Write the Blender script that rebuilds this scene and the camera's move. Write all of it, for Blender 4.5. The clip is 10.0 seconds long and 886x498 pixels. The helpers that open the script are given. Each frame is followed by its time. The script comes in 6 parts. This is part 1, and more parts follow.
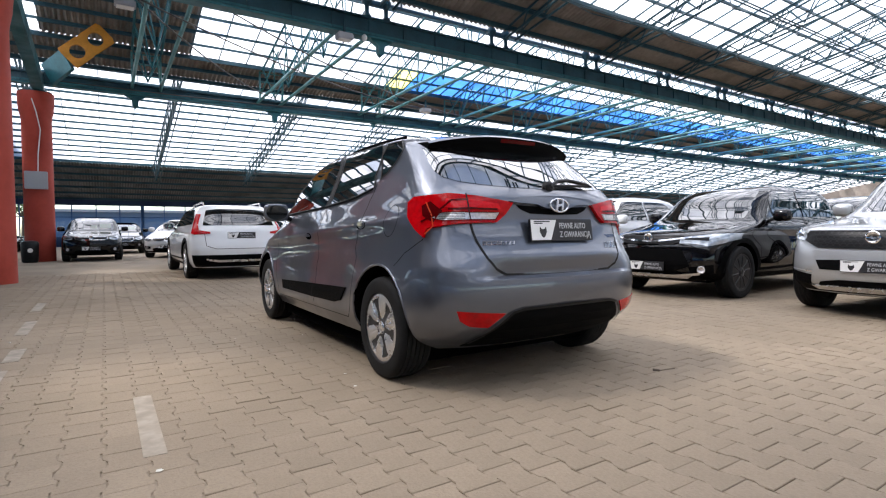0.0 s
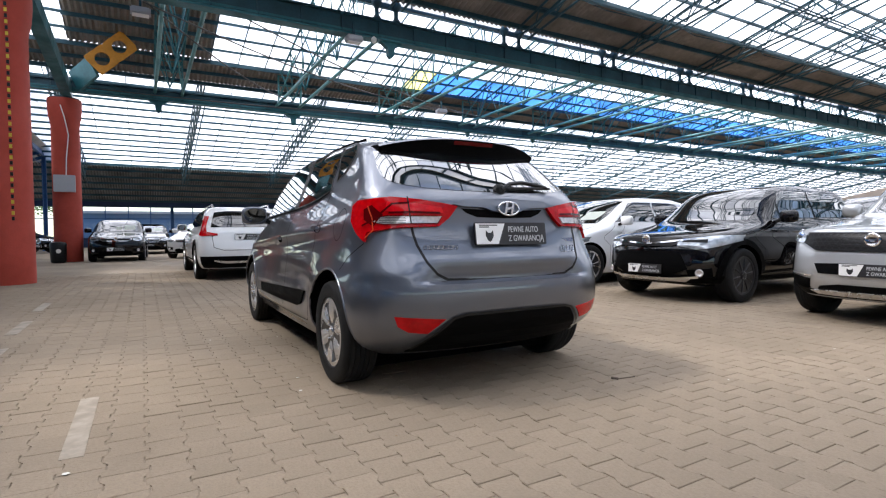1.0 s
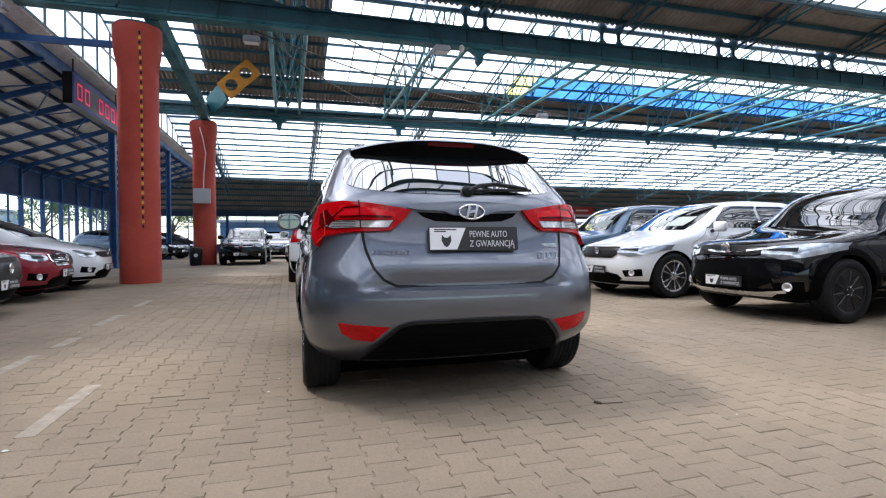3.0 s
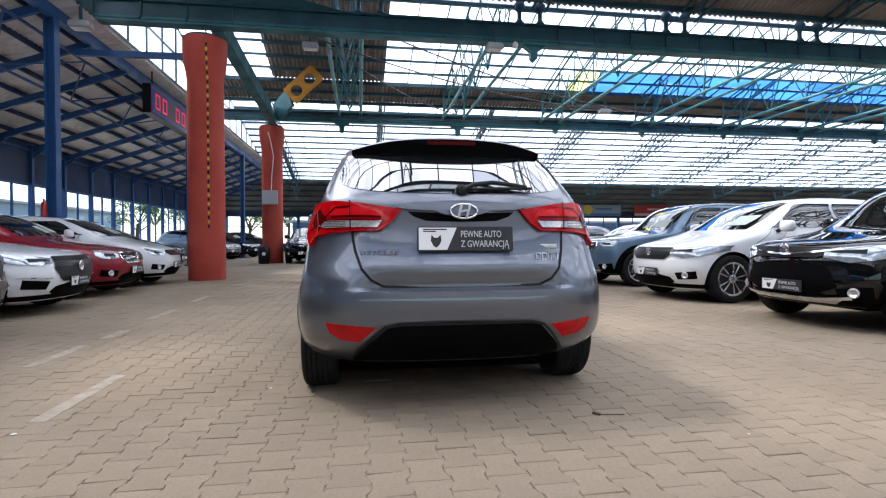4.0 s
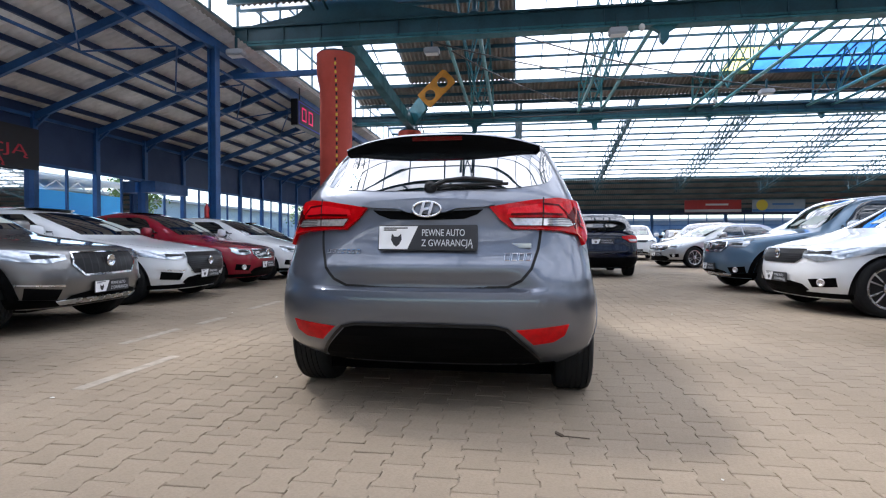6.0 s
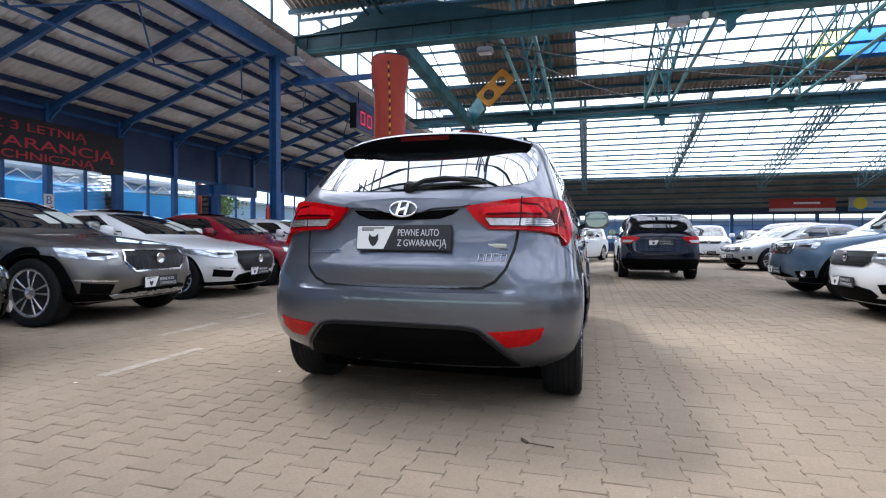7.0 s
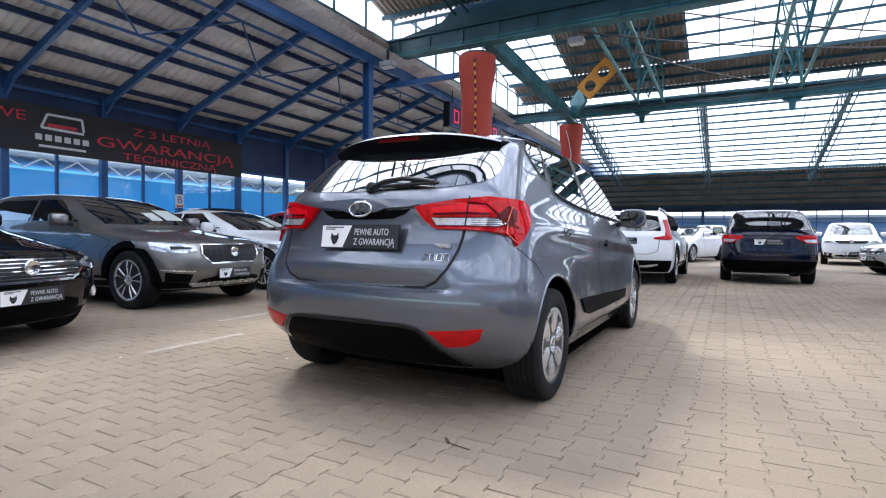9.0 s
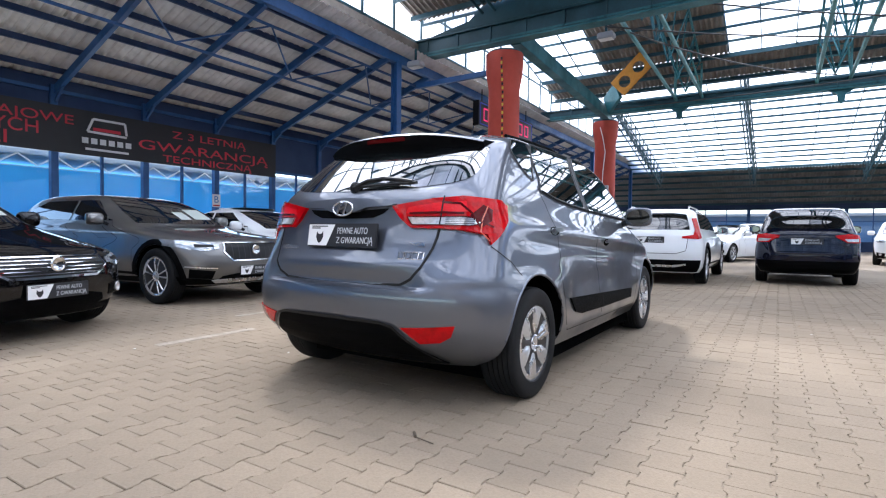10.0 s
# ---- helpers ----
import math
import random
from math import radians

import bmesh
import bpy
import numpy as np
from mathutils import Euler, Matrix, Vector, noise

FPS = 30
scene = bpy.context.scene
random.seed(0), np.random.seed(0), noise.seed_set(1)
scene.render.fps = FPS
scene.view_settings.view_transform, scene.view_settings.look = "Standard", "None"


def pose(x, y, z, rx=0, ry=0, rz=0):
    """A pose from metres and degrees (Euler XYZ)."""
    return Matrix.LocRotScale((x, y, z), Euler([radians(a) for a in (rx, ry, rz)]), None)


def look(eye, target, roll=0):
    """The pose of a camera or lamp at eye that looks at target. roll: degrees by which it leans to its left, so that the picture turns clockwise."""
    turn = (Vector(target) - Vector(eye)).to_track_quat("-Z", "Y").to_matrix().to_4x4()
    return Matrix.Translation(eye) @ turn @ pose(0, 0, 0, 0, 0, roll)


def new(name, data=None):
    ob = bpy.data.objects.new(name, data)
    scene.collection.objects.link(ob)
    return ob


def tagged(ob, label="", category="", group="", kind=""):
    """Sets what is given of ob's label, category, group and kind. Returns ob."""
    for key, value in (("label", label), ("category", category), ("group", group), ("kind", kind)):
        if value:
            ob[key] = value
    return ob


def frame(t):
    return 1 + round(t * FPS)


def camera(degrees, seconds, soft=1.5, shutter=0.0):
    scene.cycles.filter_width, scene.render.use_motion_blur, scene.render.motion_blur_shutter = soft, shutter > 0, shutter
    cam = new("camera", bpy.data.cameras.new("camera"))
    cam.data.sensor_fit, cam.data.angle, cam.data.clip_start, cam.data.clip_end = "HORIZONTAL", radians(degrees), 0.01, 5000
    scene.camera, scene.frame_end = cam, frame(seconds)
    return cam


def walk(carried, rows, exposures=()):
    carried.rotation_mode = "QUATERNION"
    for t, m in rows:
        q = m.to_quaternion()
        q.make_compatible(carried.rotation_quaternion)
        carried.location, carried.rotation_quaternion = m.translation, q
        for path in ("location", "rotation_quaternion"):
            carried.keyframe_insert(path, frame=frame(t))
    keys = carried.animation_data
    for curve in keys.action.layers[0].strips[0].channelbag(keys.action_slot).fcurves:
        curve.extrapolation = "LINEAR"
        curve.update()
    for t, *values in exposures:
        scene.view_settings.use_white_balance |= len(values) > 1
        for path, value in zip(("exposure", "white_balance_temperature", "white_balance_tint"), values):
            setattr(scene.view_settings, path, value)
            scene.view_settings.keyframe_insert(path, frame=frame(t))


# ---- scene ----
cam = camera(80.4, 10.0, soft=1.2)
walk(cam, [
    (0.0, pose(-2.381, -2.409, 0.939, 88.03, 0.40, -32.90)),
    (0.5, pose(-2.144, -2.531, 0.947, 88.03, 0.49, -31.30)),
    (1.0, pose(-1.934, -2.626, 0.956, 88.10, 0.46, -29.83)),
    (1.5, pose(-1.717, -2.703, 0.959, 88.46, 0.38, -26.96)),
    (2.0, pose(-1.468, -2.767, 0.932, 88.72, 0.45, -23.85)),
    (3.5, pose(-0.793, -2.891, 0.933, 89.08, 0.18, -12.65)),
    (4.0, pose(-0.573, -2.895, 0.933, 89.04, 0.16, -9.02)),
    (4.5, pose(-0.325, -2.901, 0.935, 88.97, 0.17, -5.29)),
    (5.0, pose(-0.056, -2.889, 0.930, 88.99, 0.19, -0.72)),
    (5.5, pose(0.203, -2.851, 0.932, 88.95, 0.12, 3.66)),
    (7.0, pose(0.942, -2.687, 0.931, 88.97, -0.20, 15.56)),
    (7.5, pose(1.163, -2.625, 0.936, 88.88, -0.19, 18.83)),
    (8.0, pose(1.391, -2.557, 0.941, 88.90, -0.31, 22.32)),
    (8.5, pose(1.595, -2.470, 0.943, 88.73, -0.48, 25.63)),
    (9.0, pose(1.774, -2.397, 0.955, 88.46, -0.63, 28.43)),
    (9.5, pose(1.948, -2.315, 0.965, 88.27, -0.66, 31.03)),
    (10.0, pose(2.086, -2.273, 0.960, 88.26, -0.70, 32.70)),
], [(0.0, 1.36, 6550, 13), (2.0, 1.34, 6450, 12), (5.0, 1.44, 6250, 12), (8.0, 1.56, 6120, 12), (10.0, 1.76, 6060, 12)])

# ---- daylight ----
SUN_AZ, SUN_EL = radians(305.0), radians(52.0)
world = bpy.data.worlds.new("sky")
scene.world = world
world.use_nodes = True
wn = world.node_tree
sky = wn.nodes.new("ShaderNodeTexSky")
sky.sky_type, sky.sun_disc = "NISHITA", False
sky.sun_elevation, sky.sun_rotation = SUN_EL, SUN_AZ
sky.air_density, sky.dust_density, sky.ozone_density = 1.0, 0.8, 1.5
wn.nodes["Background"].inputs["Strength"].default_value = 0.15
wn.links.new(sky.outputs[0], wn.nodes["Background"].inputs["Color"])
sun_data = bpy.data.lights.new("sun", "SUN")
sun_data.energy, sun_data.angle, sun_data.color = 5.0, radians(10.0), (1.0, 0.96, 0.9)
sun = new("sun", sun_data)
sun_from = Vector((math.sin(SUN_AZ) * math.cos(SUN_EL), math.cos(SUN_AZ) * math.cos(SUN_EL), math.sin(SUN_EL)))
sun.matrix_basis = look(sun_from * 60, (0, 0, 0))


# ---- materials ----
def material(name, base, rough=0.5, metal=0.0, grain=0.0, scale=40.0, stain=0.0, stain_scale=1.2, bump=0.0, bump_scale=60.0,
             coat=0.0, dark=0.5, island=0.0, ob_random=0.0, spec=0.5, flake=0.0):
    """A painted, mineral or metal surface: base colour, grain and stains at two scales, fine relief."""
    m = bpy.data.materials.new(name)
    m.use_nodes = True
    t = m.node_tree
    b = t.nodes["Principled BSDF"]
    b.inputs["Roughness"].default_value, b.inputs["Metallic"].default_value = rough, metal
    b.inputs["Specular IOR Level"].default_value = spec
    if coat:
        b.inputs["Coat Weight"].default_value, b.inputs["Coat Roughness"].default_value = coat, 0.012
    co = t.nodes.new("ShaderNodeTexCoord")
    colour = t.nodes.new("ShaderNodeRGB")
    colour.outputs[0].default_value = (*base, 1)
    last = colour.outputs[0]

    def vary(fac_socket, amount, to):
        nonlocal last
        mix = t.nodes.new("ShaderNodeMix")
        mix.data_type, mix.blend_type = "RGBA", "MIX"
        mul = t.nodes.new("ShaderNodeMath")
        mul.operation = "MULTIPLY"
        mul.inputs[1].default_value = amount
        t.links.new(fac_socket, mul.inputs[0])
        t.links.new(mul.outputs[0], mix.inputs["Factor"])
        t.links.new(last, mix.inputs[6])
        mix.inputs[7].default_value = (*to, 1)
        last = mix.outputs[2]

    def noise_of(s, detail=6.0):
        n = t.nodes.new("ShaderNodeTexNoise")
        n.inputs["Scale"].default_value, n.inputs["Detail"].default_value = s, detail
        t.links.new(co.outputs["Object"], n.inputs["Vector"])
        return n.outputs["Fac"]

    def ramp_of(sock, lo, hi):
        r = t.nodes.new("ShaderNodeMapRange")
        r.inputs["From Min"].default_value, r.inputs["From Max"].default_value = lo, hi
        t.links.new(sock, r.inputs["Value"])
        return r.outputs[0]

    shade = tuple(c * dark for c in base)
    if grain:
        vary(ramp_of(noise_of(scale), 0.4, 0.7), grain, shade)
    if stain:
        s = ramp_of(noise_of(stain_scale, 8.0), 0.42, 0.68)
        vary(s, stain, shade)
        rr = t.nodes.new("ShaderNodeMapRange")
        rr.inputs["To Min"].default_value, rr.inputs["To Max"].default_value = rough, min(1.0, rough + 0.2)
        t.links.new(s, rr.inputs["Value"])
        t.links.new(rr.outputs[0], b.inputs["Roughness"])
    if island:
        g = t.nodes.new("ShaderNodeNewGeometry")
        vary(g.outputs["Random Per Island"], island, shade)
    if ob_random:
        o = t.nodes.new("ShaderNodeObjectInfo")
        vary(o.outputs["Random"], ob_random, shade)
    if flake:
        v = t.nodes.new("ShaderNodeTexVoronoi")
        v.inputs["Scale"].default_value = 900.0
        t.links.new(co.outputs["Object"], v.inputs["Vector"])
        vary(ramp_of(v.outputs["Distance"], 0.3, 0.8), flake, tuple(min(1, c * 1.8) for c in base))
    t.links.new(last, b.inputs["Base Color"])
    if bump:
        bp = t.nodes.new("ShaderNodeBump")
        bp.inputs["Strength"].default_value, bp.inputs["Distance"].default_value = bump, 0.01
        t.links.new(noise_of(bump_scale), bp.inputs["Height"])
        t.links.new(bp.outputs[0], b.inputs["Normal"])
    return m


def glowing(name, colour, strength):
    m = bpy.data.materials.new(name)
    m.use_nodes = True
    b = m.node_tree.nodes["Principled BSDF"]
    b.inputs["Base Color"].default_value = (*colour, 1)
    b.inputs["Emission Color"].default_value = (*colour, 1)
    b.inputs["Emission Strength"].default_value = strength
    return m


def roof_glazing(name, tint, clear):
    """Wired rooflight glass: part clear, part milky with dirt streaks."""
    m = bpy.data.materials.new(name)
    m.use_nodes = True
    t = m.node_tree
    t.nodes.remove(t.nodes["Principled BSDF"])
    out = t.nodes["Material Output"]
    a, b, g = (t.nodes.new("ShaderNodeBsdf" + k) for k in ("Transparent", "Translucent", "Glossy"))
    a.inputs[0].default_value = (*tint, 1)
    g.inputs["Roughness"].default_value = 0.1
    co = t.nodes.new("ShaderNodeTexCoord")
    n = t.nodes.new("ShaderNodeTexNoise")
    n.inputs["Scale"].default_value, n.inputs["Detail"].default_value = 0.7, 7.0
    t.links.new(co.outputs["Object"], n.inputs["Vector"])
    cr = t.nodes.new("ShaderNodeValToRGB")
    cr.color_ramp.elements[0].color = (*[c * 0.55 for c in tint], 1)
    cr.color_ramp.elements[1].color = (*tint, 1)
    cr.color_ramp.elements[0].position, cr.color_ramp.elements[1].position = 0.3, 0.55
    t.links.new(n.outputs["Fac"], cr.inputs["Fac"])
    t.links.new(cr.outputs[0], b.inputs["Color"])
    m1, m2 = t.nodes.new("ShaderNodeMixShader"), t.nodes.new("ShaderNodeMixShader")
    m2.inputs[0].default_value = 0.05
    geo = t.nodes.new("ShaderNodeNewGeometry")
    some = t.nodes.new("ShaderNodeMapRange")
    for key, v in (("From Min", 0.62), ("From Max", 0.95), ("To Min", 1 - clear), ("To Max", 1 - 4 * clear)):
        some.inputs[key].default_value = v
    t.links.new(geo.outputs["Random Per Island"], some.inputs["Value"])
    t.links.new(some.outputs[0], m1.inputs[0])
    t.links.new(a.outputs[0], m1.inputs[1])
    t.links.new(b.outputs[0], m1.inputs[2])
    t.links.new(m1.outputs[0], m2.inputs[1])
    t.links.new(g.outputs[0], m2.inputs[2])
    t.links.new(m2.outputs[0], out.inputs["Surface"])
    return m


def window_glass(name, tint=(0.85, 0.93, 0.95)):
    m = bpy.data.materials.new(name)
    m.use_nodes = True
    t = m.node_tree
    t.nodes.remove(t.nodes["Principled BSDF"])
    a, g, mx = t.nodes.new("ShaderNodeBsdfTransparent"), t.nodes.new("ShaderNodeBsdfGlossy"), t.nodes.new("ShaderNodeMixShader")
    a.inputs[0].default_value = (*tint, 1)
    g.inputs["Roughness"].default_value = 0.02
    f = t.nodes.new("ShaderNodeFresnel")
    f.inputs[0].default_value = 1.5
    t.links.new(f.outputs[0], mx.inputs[0])
    t.links.new(a.outputs[0], mx.inputs[1])
    t.links.new(g.outputs[0], mx.inputs[2])
    t.links.new(mx.outputs[0], t.nodes["Material Output"].inputs["Surface"])
    return m


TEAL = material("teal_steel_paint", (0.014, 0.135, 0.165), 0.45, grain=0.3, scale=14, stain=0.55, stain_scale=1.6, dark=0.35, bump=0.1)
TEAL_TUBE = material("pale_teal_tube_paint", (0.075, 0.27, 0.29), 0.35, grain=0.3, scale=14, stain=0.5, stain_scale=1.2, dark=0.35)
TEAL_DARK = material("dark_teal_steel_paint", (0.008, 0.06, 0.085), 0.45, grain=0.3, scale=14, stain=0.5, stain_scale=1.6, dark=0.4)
BLUE = material("blue_steel_paint", (0.016, 0.085, 0.25), 0.45, grain=0.25, scale=12, stain=0.4, stain_scale=1.5, dark=0.45)
BLUE_WALL = material("blue_wall_panel", (0.008, 0.032, 0.105), 0.55, grain=0.2, scale=8, stain=0.4, stain_scale=0.8, dark=0.5)
RED = material("red_pillar_paint", (0.43, 0.053, 0.03), 0.65, grain=0.25, scale=9, stain=0.45, stain_scale=1.3, dark=0.6, bump=0.25, bump_scale=35)
ORANGE = material("orange_steel_paint", (0.62, 0.26, 0.02), 0.5, grain=0.25, scale=15, stain=0.4, stain_scale=3, dark=0.5)
SHEET = material("corrugated_cement_sheet", (0.27, 0.235, 0.205), 0.9, grain=0.35, scale=6, stain=0.6, stain_scale=0.7, dark=0.4, bump=0.15)
# far roof sheets, a darker and more neutral grey than SHEET
SHEET_FAR = material("far_corrugated_sheet", (0.19, 0.19, 0.195), 0.9, grain=0.35, scale=6, stain=0.6, stain_scale=0.7, dark=0.4)
SHEET_LIGHT = material("corrugated_grey_sheet", (0.66, 0.66, 0.66), 0.85, grain=0.35, scale=6, stain=0.5, stain_scale=0.6, dark=0.5, bump=0.15)
GLAZE = roof_glazing("milky_rooflight_glass", (0.95, 0.96, 0.97), 0.15)
GLAZE_BLUE = roof_glazing("blue_rooflight_sheet", (0.05, 0.2, 0.62), 0.1)
GLAZE_YELLOW = roof_glazing("yellow_rooflight_sheet", (0.9, 0.8, 0.25), 0.1)
PANE = window_glass("clear_window_glass")
GREY_BOX = material("grey_box_paint", (0.4, 0.42, 0.45), 0.5, grain=0.15)
BLACK = material("black_plastic", (0.008, 0.008, 0.009), 0.4, grain=0.2, scale=80, spec=0.3)
CABLE = material("cable_sheath", (0.05, 0.05, 0.05), 0.6)
WHITE_PAINT = material("white_paint", (0.75, 0.75, 0.73), 0.5, grain=0.1)
CONCRETE = material("grey_concrete", (0.3, 0.29, 0.27), 0.9, grain=0.3, scale=20, stain=0.4, bump=0.3)
PAVING = material("grey_brown_paving", (0.275, 0.222, 0.165), 0.82, spec=0.2, grain=0.35, scale=60, stain=0.5, stain_scale=0.5, dark=0.6, bump=0.4, bump_scale=90)


# ---- mesh helpers ----
def part(name, bm, mat, parent=None, label="", smooth=0.0):
    """Link a bmesh as one mesh object under a thing or a part."""
    me = bpy.data.meshes.new(name)
    bmesh.ops.recalc_face_normals(bm, faces=bm.faces)
    bm.to_mesh(me)
    bm.free()
    me.materials.append(mat)
    if smooth:
        me.shade_smooth()
        me.set_sharp_from_angle(angle=radians(smooth))
    ob = new(name, me)
    if parent:
        ob.parent = parent
    if label:
        ob["label"] = label
    return ob


def empty(name, m=None):
    ob = new(name)
    ob.empty_display_size = 0.2
    if m is not None:
        ob.matrix_basis = m
    return ob


def box(bm, c, s, m=None):
    r = bmesh.ops.create_cube(bm, size=1.0, matrix=(m or Matrix()) @ Matrix.Translation(c) @ Matrix.Diagonal((*s, 1)))
    return r["verts"]


def beam(bm, p, q, w, h, up=(0, 0, 1)):
    """A bar of width w and height h from p to q."""
    p, q = Vector(p), Vector(q)
    d = (q - p).normalized()
    u = Vector(up)
    if abs(d.dot(u)) > 0.98:
        u = Vector((0, 1, 0))
    side = d.cross(u).normalized() * (w / 2)
    top = side.cross(d).normalized() * (h / 2)
    a = [bm.verts.new(e + sx * side + sz * top) for e in (p, q) for sx, sz in ((-1, -1), (1, -1), (1, 1), (-1, 1))]
    for f in ((0, 1, 2, 3), (7, 6, 5, 4), (0, 4, 5, 1), (1, 5, 6, 2), (2, 6, 7, 3), (3, 7, 4, 0)):
        bm.faces.new([a[i] for i in f])


def tube(bm, p, q, r, seg=6, r2=None):
    p, q = Vector(p), Vector(q)
    d = (q - p)
    m = Matrix.Translation((p + q) / 2) @ d.to_track_quat("Z", "Y").to_matrix().to_4x4()
    return bmesh.ops.create_cone(bm, segments=seg, radius1=r, radius2=r if r2 is None else r2, depth=d.length, cap_ends=True, matrix=m)["verts"]


def lathe(bm, profile, seg=32, m=None):
    """Turn (radius, height) points round z."""
    m = m or Matrix()
    rings = []
    for r, z in profile:
        rings.append([bm.verts.new(m @ Vector((r * math.cos(2 * math.pi * i / seg), r * math.sin(2 * math.pi * i / seg), z))) for i in range(seg)])
    for a, b in zip(rings, rings[1:]):
        for i in range(seg):
            bm.faces.new((a[i], a[(i + 1) % seg], b[(i + 1) % seg], b[i]))
    bm.faces.new(rings[0][::-1])
    bm.faces.new(rings[-1])


def corrugated(bm, p0, along, down, pitch=0.16, depth=0.035):
    """A wavy sheet with its waves running down the slope; p0 its corner."""
    p0, along, down = Vector(p0), Vector(along), Vector(down)
    n = along.cross(down).normalized()
    count = max(2, int(along.length / pitch * 4))
    rows = []
    for i in range(count + 1):
        off = n * depth * math.sin(2 * math.pi * i / 4 + 0.4)
        a = p0 + along * (i / count) + off
        rows.append((bm.verts.new(a), bm.verts.new(a + down)))
    for a, b in zip(rows, rows[1:]):
        bm.faces.new((a[0], b[0], b[1], a[1]))


# ---- the hall ----
HALL_X0, HALL_X1, HALL_Y0, HALL_Y1 = -11.5, 90.0, -22.0, 43.0
G1_Y, G2_Y = 10.4, 19.8

bm = bmesh.new()
bmesh.ops.create_grid(bm, x_segments=8, y_segments=8, size=200)
floor = part("ground", bm, PAVING)
tagged(floor, "dusty grey-brown concrete block paving", "paving", kind="structure")

# red pillars
def pillar(x, y, top, r=0.42):
    e = empty("pillar", pose(x, y, 0))
    bm = bmesh.new()
    lathe(bm, [(r * 1.0, -0.02), (r * 1.0, 0.05), (r * 0.98, top - 1.15), (r * 0.98, top - 0.95), (r * 1.02, top - 0.8), (r * 1.12, top - 0.6), (r * 1.18, top - 0.3), (r * 1.18, top)], 40)
    part("shaft", bm, RED, e, smooth=40)
    bm = bmesh.new()
    lathe(bm, [(r * 1.05, top), (r * 1.05, top + 0.06)], 24)
    part("cap_plate", bm, TEAL_DARK, e)
    return tagged(e, "tall round concrete pillar painted brick red, flared at the top", "pillar", "red pillars")


pillar(-4.2, 10.45, 5.7)
pillar(-4.2, 20.1, 5.68, 0.43)
pillar(70.0, 30.0, 5.3)


def girder(name, y, z0, z1, x0, x1, label):
    """A plated box girder with flanges and stiffeners, along x."""
    e = empty(name, pose(0, y, 0))
    bm = bmesh.new()
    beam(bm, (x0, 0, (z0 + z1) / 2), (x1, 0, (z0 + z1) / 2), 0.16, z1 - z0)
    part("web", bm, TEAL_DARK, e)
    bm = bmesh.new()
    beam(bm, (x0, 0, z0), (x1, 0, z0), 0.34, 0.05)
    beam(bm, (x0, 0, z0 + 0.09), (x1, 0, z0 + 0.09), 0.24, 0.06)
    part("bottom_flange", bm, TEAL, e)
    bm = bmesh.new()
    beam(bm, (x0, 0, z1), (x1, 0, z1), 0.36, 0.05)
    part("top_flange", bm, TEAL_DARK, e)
    x = x0 + 0.4
    while x < x1:
        bm = bmesh.new()
        beam(bm, (x, 0, z0), (x, 0, z1), 0.05, 0.24, (0, 1, 0))
        part("stiffener", bm, TEAL_DARK, e)
        x += 1.02
    return tagged(e, label, "girder")


girder("roof_girder", G1_Y, 6.03, 6.51, -7.0, 90.0, "long teal steel plate girder with flanges and stiffeners on the pillars")
girder("roof_girder", G2_Y, 5.95, 6.3, -7.0, 90.0, "long teal steel plate girder carrying the far roof trusses")


def hanger(x, y, z, s=1.0):
    """The pointed gusset below a girder."""
    bm = bmesh.new()
    pts = [(-0.42, 0.0), (0.42, 0.0), (0.24, -0.12), (0.12, -0.2), (0.1, -0.42), (0.0, -0.52), (-0.1, -0.42), (-0.12, -0.2), (-0.24, -0.12)]
    f = bm.faces.new([bm.verts.new((x + s * a, y - 0.08, z + s * b)) for a, b in pts])
    r = bmesh.ops.extrude_face_region(bm, geom=[f])
    bmesh.ops.translate(bm, vec=(0, 0.16, 0), verts=[v for v in r["geom"] if isinstance(v, bmesh.types.BMVert)])
    tagged(part("gusset", bm, TEAL), "pointed teal steel gusset below the girder", "gusset", "girder gussets")


hanger(3.95, G1_Y, 6.03, 0.85)
for x in (-1.3, 3.7):
    hanger(x, G2_Y, 5.95, 0.95)
for k in range(16):
    hanger(8.2 + 4.2 * k, G2_Y, 5.95, 0.5)


def knuckle(x, y, z):
    """Cast clamps between girder and roof truss."""
    e = empty("truss_bearing", pose(x, y, z))
    for dx in (-0.28, 0.28):
        bm = bmesh.new()
        lathe(bm, [(0.1, 0.0), (0.13, 0.06), (0.06, 0.16), (0.06, 0.34), (0.13, 0.42), (0.15, 0.52), (0.08, 0.62), (0.08, 0.8)], 10, Matrix.Translation((dx, 0, 0)))
        part("bearing", bm, TEAL_DARK, e, smooth=50)
    bm = bmesh.new()
    box(bm, (0, 0, 0.4), (0.66, 0.1, 0.06))
    part("tie_plate", bm, TEAL_DARK, e)
    tagged(e, "dark cast steel bearing between girder and roof truss", "bearing", "truss bearings")


for k in range(20):
    knuckle(-0.3 + 4.15 * k, G1_Y, 6.53)


